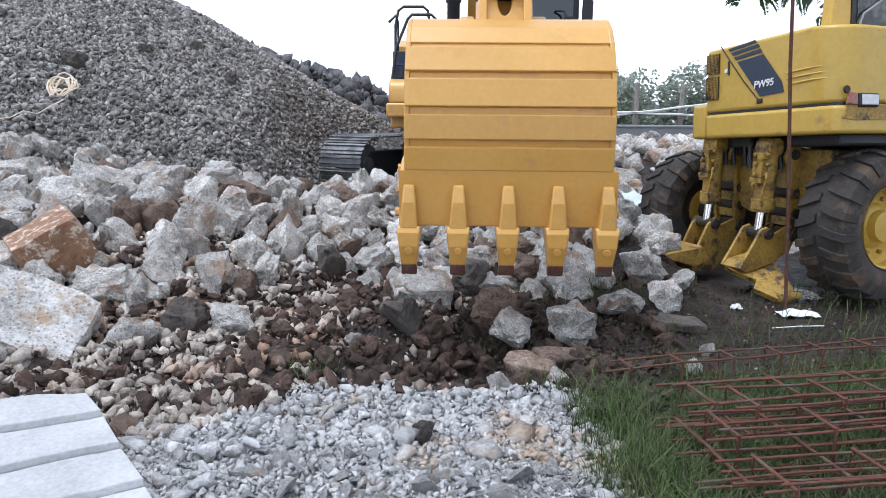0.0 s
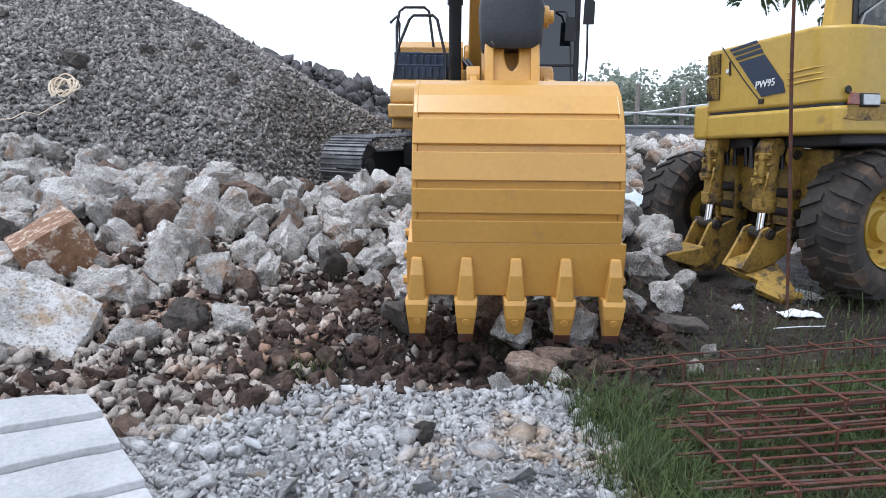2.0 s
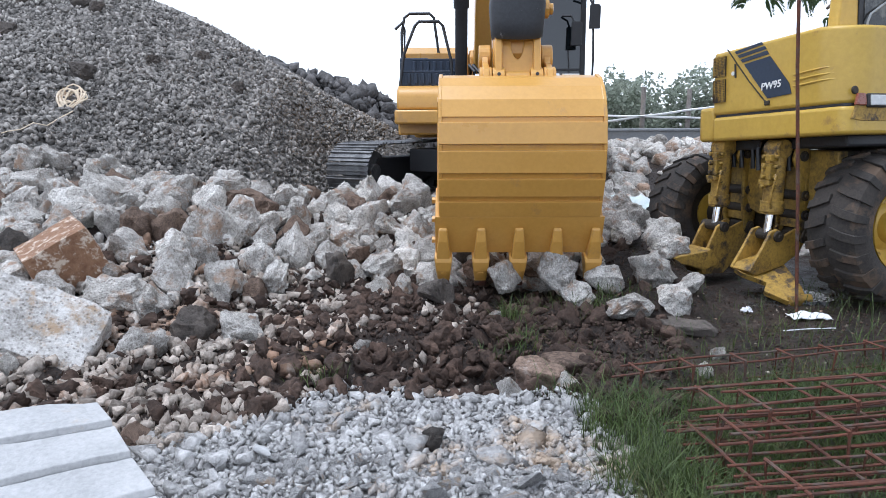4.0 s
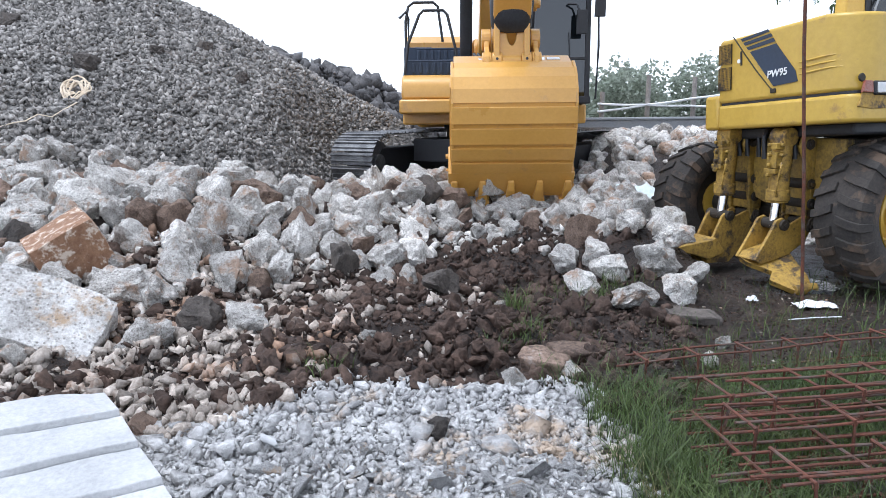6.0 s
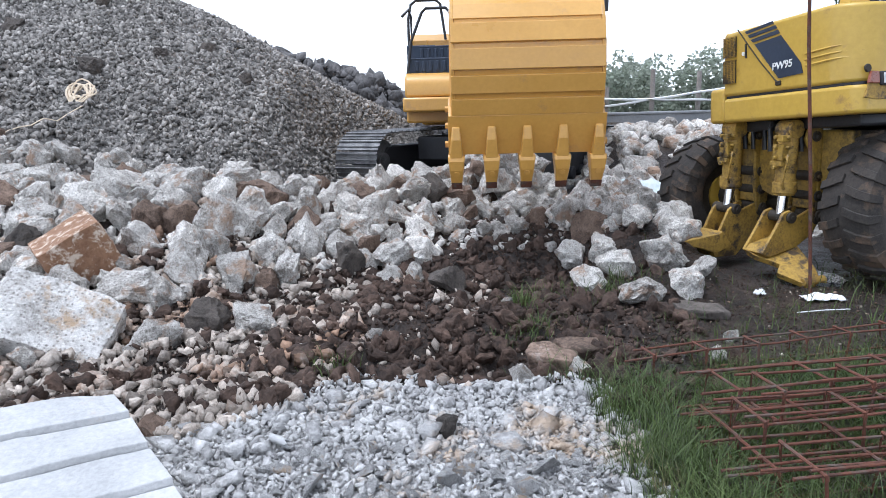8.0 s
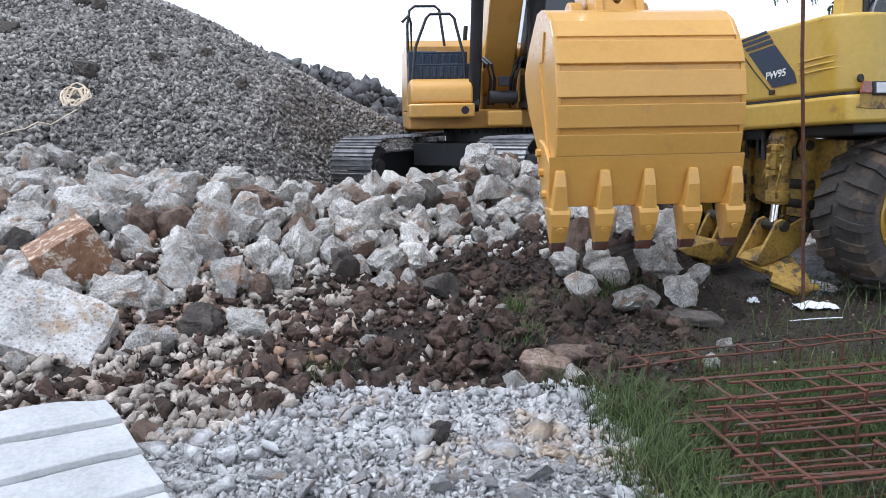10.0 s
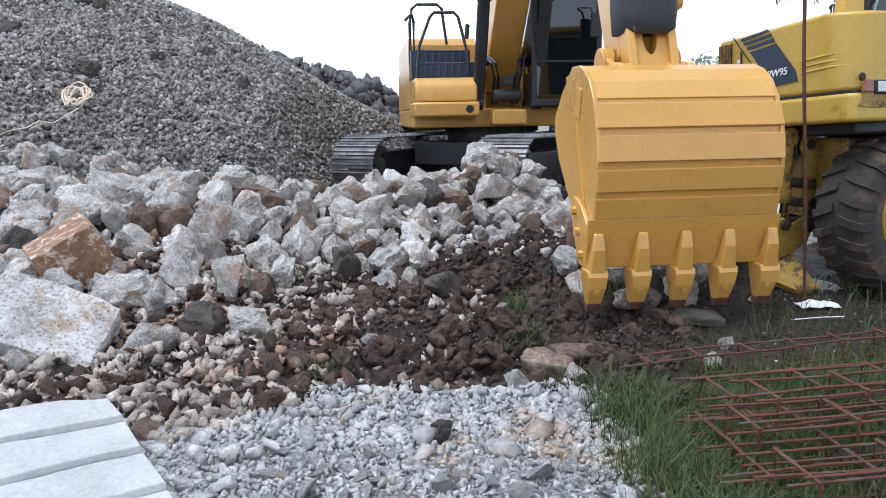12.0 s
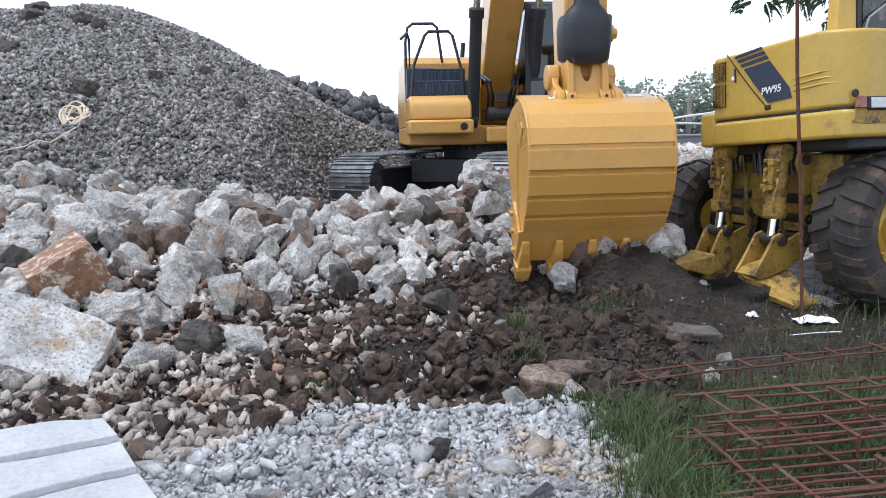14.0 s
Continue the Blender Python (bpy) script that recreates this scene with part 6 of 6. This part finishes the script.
# ---- chunks that the bucket drags towards the tracks
def dragged(size, mesh, label, start, end):
    """Lies still until the teeth reach it, is pushed along, and stays where they leave it."""
    if end[1] > 7.0:
        end = (end[0], end[1], min(end[2], ground_height(end[0], end[1]) + 0.24))
    go = 2.5 + max(0.0, start[1] - 5.05) * 1.25
    stop = 5.0 + (end[1] - 7.05) * 1.1
    if stop <= go + 0.4:
        stop = go + 0.6
    mid = [a + (b - a) * k for a, b, k in zip(start, end, (0.5, 0.45, 0.3))]
    ob = rubble(*start, size, mesh, label, "chunks dragged by the bucket", Euler((0.3, 0.2, start[0] * 3)), "concrete_chunk")
    return ob, ((0.0, *start), (go, *start), ((go + stop) / 2, *mid), (stop, *end), (14.0, *end))


LBL_G = "broken concrete chunk dragged along by the bucket"
DRAGGED = [
    dragged(0.36, DARK_MESH[1], "dark stone pushed through mud by the bucket", (-0.27, 4.44, 0.16), (-0.12, 5.3, 0.14)),
    dragged(0.32, ROCK_MESH[2], LBL_G, (0.45, 4.29, 0.12), (0.4, 8.4, 0.88)),
    dragged(0.34, ROCK_MESH[5], LBL_G, (0.81, 4.30, 0.14), (0.85, 8.3, 0.78)),
    dragged(0.42, BROWN_MESH[1], LBL_G, (0.36, 4.72, 0.12), (0.12, 8.1, 0.62)),
    dragged(0.38, ROCK_MESH[8], LBL_G, (-0.1, 5.14, 0.14), (-0.2, 7.6, 0.9)),
    dragged(0.38, BROWN_MESH[3], LBL_G, (0.7, 5.7, 0.16), (0.62, 8.5, 0.95)),
    dragged(0.38, DARK_MESH[2], LBL_G, (0.24, 5.55, 0.14), (-0.3, 7.2, 0.6)),
    dragged(0.44, ROCK_MESH[11], LBL_G, (0.95, 5.5, 0.18), (0.3, 8.5, 1.0)),
    dragged(0.36, ROCK_MESH[9], LBL_G, (-0.02, 5.9, 0.2), (0.55, 7.9, 0.5)),
]
pile_rng = random.Random(44)
for i in range(44):
    x0, y0 = pile_rng.uniform(-0.3, 1.05), pile_rng.uniform(5.2, 6.9)
    x1, y1 = pile_rng.uniform(-0.2, 1.05), pile_rng.uniform(7.2, 8.9)
    z1 = ground_height(x1, y1) + pile_rng.choice((0.04, 0.06, 0.2)) + pile_rng.uniform(-0.02, 0.05)
    mesh = pile_rng.choice(ROCK_MESH + BROWN_MESH[:2])
    DRAGGED.append(dragged(pile_rng.uniform(0.22, 0.4), mesh, LBL_G, (x0, y0, ground_height(x0, y0) + 0.05), (x1, y1, z1)))
# two more that go with the second pass
for size, k, rows in (
        (0.36, 4, ((0.0, 1.28, 4.92, 0.12), (11.8, 1.28, 4.92, 0.12), (13.0, 1.22, 5.25, 0.14), (14.0, 1.1, 6.35, 0.32))),
        (0.32, 7, ((0.0, 1.62, 5.05, 0.12), (11.8, 1.62, 5.05, 0.12), (13.0, 1.45, 5.3, 0.14), (14.0, 1.3, 6.4, 0.34))),
        (0.30, 6, ((0.0, 1.17, 5.86, 0.26), (13.3, 1.17, 5.86, 0.26), (14.0, 1.12, 6.7, 0.42)))):
    ob = rubble(*rows[0][1:], size, ROCK_MESH[k], LBL_G, "chunks dragged by the bucket", Euler((0.3, 0.2, size * 9)), "concrete_chunk")
    DRAGGED.append((ob, rows))

# those at the bank's foot go last, one after another
for i, (x, y, z, s) in enumerate(BANK_RIGHT):
    if x > 0.95 and y < 6.1:
        go = 11.8 + max(0.0, y - 4.9) * 1.3
        ob = rubble(x, y, z - 0.03, s * 1.12, ROCK_MESH[(i * 5 + 3) % len(ROCK_MESH)], LBL_G, "chunks dragged by the bucket", Euler((0.2, 0.3, x * 5)), "concrete_chunk")
        DRAGGED.append((ob, ((0.0, x, y, z - 0.03), (go, x, y, z - 0.03), (14.0, x - 0.2, y + 1.15, z + 0.16))))


# ---- what moves: seconds, pin's reach from the slewing axis, pin's height, bucket's tilt, slew
DIG = (
    (0, 6.955, 1.810, -5.6, -1.50), 
    (0.5, 7.149, 1.569, -6.8, -1.16), 
    (1, 7.176, 1.573, -7.2, -1.19), 
    (1.5, 7.144, 1.485, -7.8, -1.16), 
    (2, 7.084, 1.427, -1.7, -1.16), 
    (2.5, 6.919, 1.369, 1.0, -1.27), 
    (5, 5.350, 1.643, 22.4, 0.05), 
    (5.5, 4.882, 1.612, 19.9, -0.47), 
    (6, 4.487, 1.652, 29.5, -0.01), 
    (6.5, 4.034, 1.747, 37.9, -0.49), 
    (7, 3.745, 1.940, 39.7, -1.19), 
    (7.5, 4.510, 2.015, 20.7, -0.81), 
    (8, 5.473, 2.175, 7.4, -0.21), 
    (10.5, 6.737, 1.819, -1.2, 6.79), 
    (11, 6.878, 1.751, 0.0, 7.35), 
    (11.5, 6.866, 1.626, 1.7, 7.33), 
    (12, 6.760, 1.511, 1.7, 7.26), 
    (12.5, 6.632, 1.474, 5.2, 7.24), 
    (13, 6.427, 1.451, 10.5, 7.15), 
    (13.5, 6.135, 1.462, 17.3, 6.84), 
    (14, 5.703, 1.429, 23.2, 6.20), 
)
BOOM_FOOT, BOOM_LEN, STICK_LEN = (0.45, 1.75), 5.5, 2.85


def arm_pose(reach, height):
    """The boom's rise and the stick's lean, in degrees, that bring the bucket's pin to its place, and the elbow."""
    dr, dz = reach - BOOM_FOOT[0], height - BOOM_FOOT[1]
    d = min(math.hypot(dr, dz), BOOM_LEN + STICK_LEN - 0.01)
    d = max(d, BOOM_LEN - STICK_LEN + 0.02)
    rise = math.atan2(dz, dr) + math.acos((BOOM_LEN ** 2 + d * d - STICK_LEN ** 2) / (2 * BOOM_LEN * d))
    er, ez = BOOM_FOOT[0] + BOOM_LEN * math.cos(rise), BOOM_FOOT[1] + BOOM_LEN * math.sin(rise)
    lean = math.atan2(-(reach - er), ez - height)
    return math.degrees(rise), math.degrees(lean), er, ez


def motions():
    rows = {k: [] for k in ("house", "boom", "stick", "bucket", "barrel", "rod", "link", "curl", "curl_rod", "guard")}
    for t, reach, height, tilt, slew in DIG:
        c, s = math.cos(radians(tilt)), math.sin(radians(tilt))
        rise, lean, er, ez = arm_pose(reach - 0.52 * c, height + 0.52 * s)
        turn = pose(0, 0, 0, 0, 0, slew)
        rows["house"].append((t, turn @ Matrix.Translation((0, 0, -0.055))))
        rows["boom"].append((t, turn @ pose(0, -BOOM_FOOT[0], BOOM_FOOT[1], -rise)))
        rows["stick"].append((t, turn @ pose(0, -er, ez, lean)))
        rows["bucket"].append((t, turn @ pose(0, -reach, height, tilt)))
        # the link swings forward as the bucket opens; the bucket cylinder runs from the stick's heel to it
        swing = 112 - 0.55 * tilt
        pr, pz = reach - 0.23 * c - 0.11 * s, height + 0.23 * s - 0.11 * c
        rows["link"].append((t, turn @ pose(0, -pr, pz, -swing)))
        gr, gz = pr + 0.58 * math.cos(radians(swing)), pz + 0.58 * math.sin(radians(swing))
        sr, sz = er + 0.5 * math.cos(radians(lean)) - 0.1 * math.sin(radians(lean)), ez + 0.5 * math.sin(radians(lean)) + 0.1 * math.cos(radians(lean))
        aim = math.degrees(math.atan2(-(gr - sr), sz - gz))
        rows["curl"].append((t, turn @ pose(0, -sr, sz, aim)))
        rows["curl_rod"].append((t, turn @ pose(0, -gr, gz, aim)))
        rows["guard"].append((t, turn @ pose(0, -gr, gz, 0.5 * aim)))
        # the boom cylinders run from the house's front to the boom's middle
        a = math.radians(rise)
        mr, mz = BOOM_FOOT[0] + 2.2 * math.cos(a) - 0.62 * math.sin(a), BOOM_FOOT[1] + 2.2 * math.sin(a) + 0.62 * math.cos(a)
        fr, fz = 1.32, 1.4
        lift = math.degrees(math.atan2(mz - fz, mr - fr))
        span = math.hypot(mr - fr, mz - fz)
        rows["barrel"].append((t, turn @ pose(0, -fr, fz, 90 - lift)))
        rows["rod"].append((t, turn @ pose(0, -fr, fz, 90 - lift) @ Matrix.Translation((0, 0, span - 2.25))))
    walk(house, rows["house"])
    walk(boom, rows["boom"])
    walk(stick, rows["stick"])
    walk(bucket, rows["bucket"])
    walk(link, rows["link"])
    walk(guard, rows["guard"])
    walk(bucket_cylinder, rows["curl"])
    walk(bucket_rod, rows["curl_rod"])
    for ob in boom_cylinders:
        walk(ob, rows["barrel"])
    for ob in boom_rods:
        walk(ob, rows["rod"])
    for ob, spots in DRAGGED:
        turn = ob.rotation_euler.copy()
        base = [Matrix.LocRotScale((x, y, z), Euler((turn.x + 0.9 * (y - spots[0][2]) * 0.6, turn.y, turn.z)), None) for t, x, y, z in spots]
        walk(ob, [(row[0], m) for row, m in zip(spots, base)])


motions()
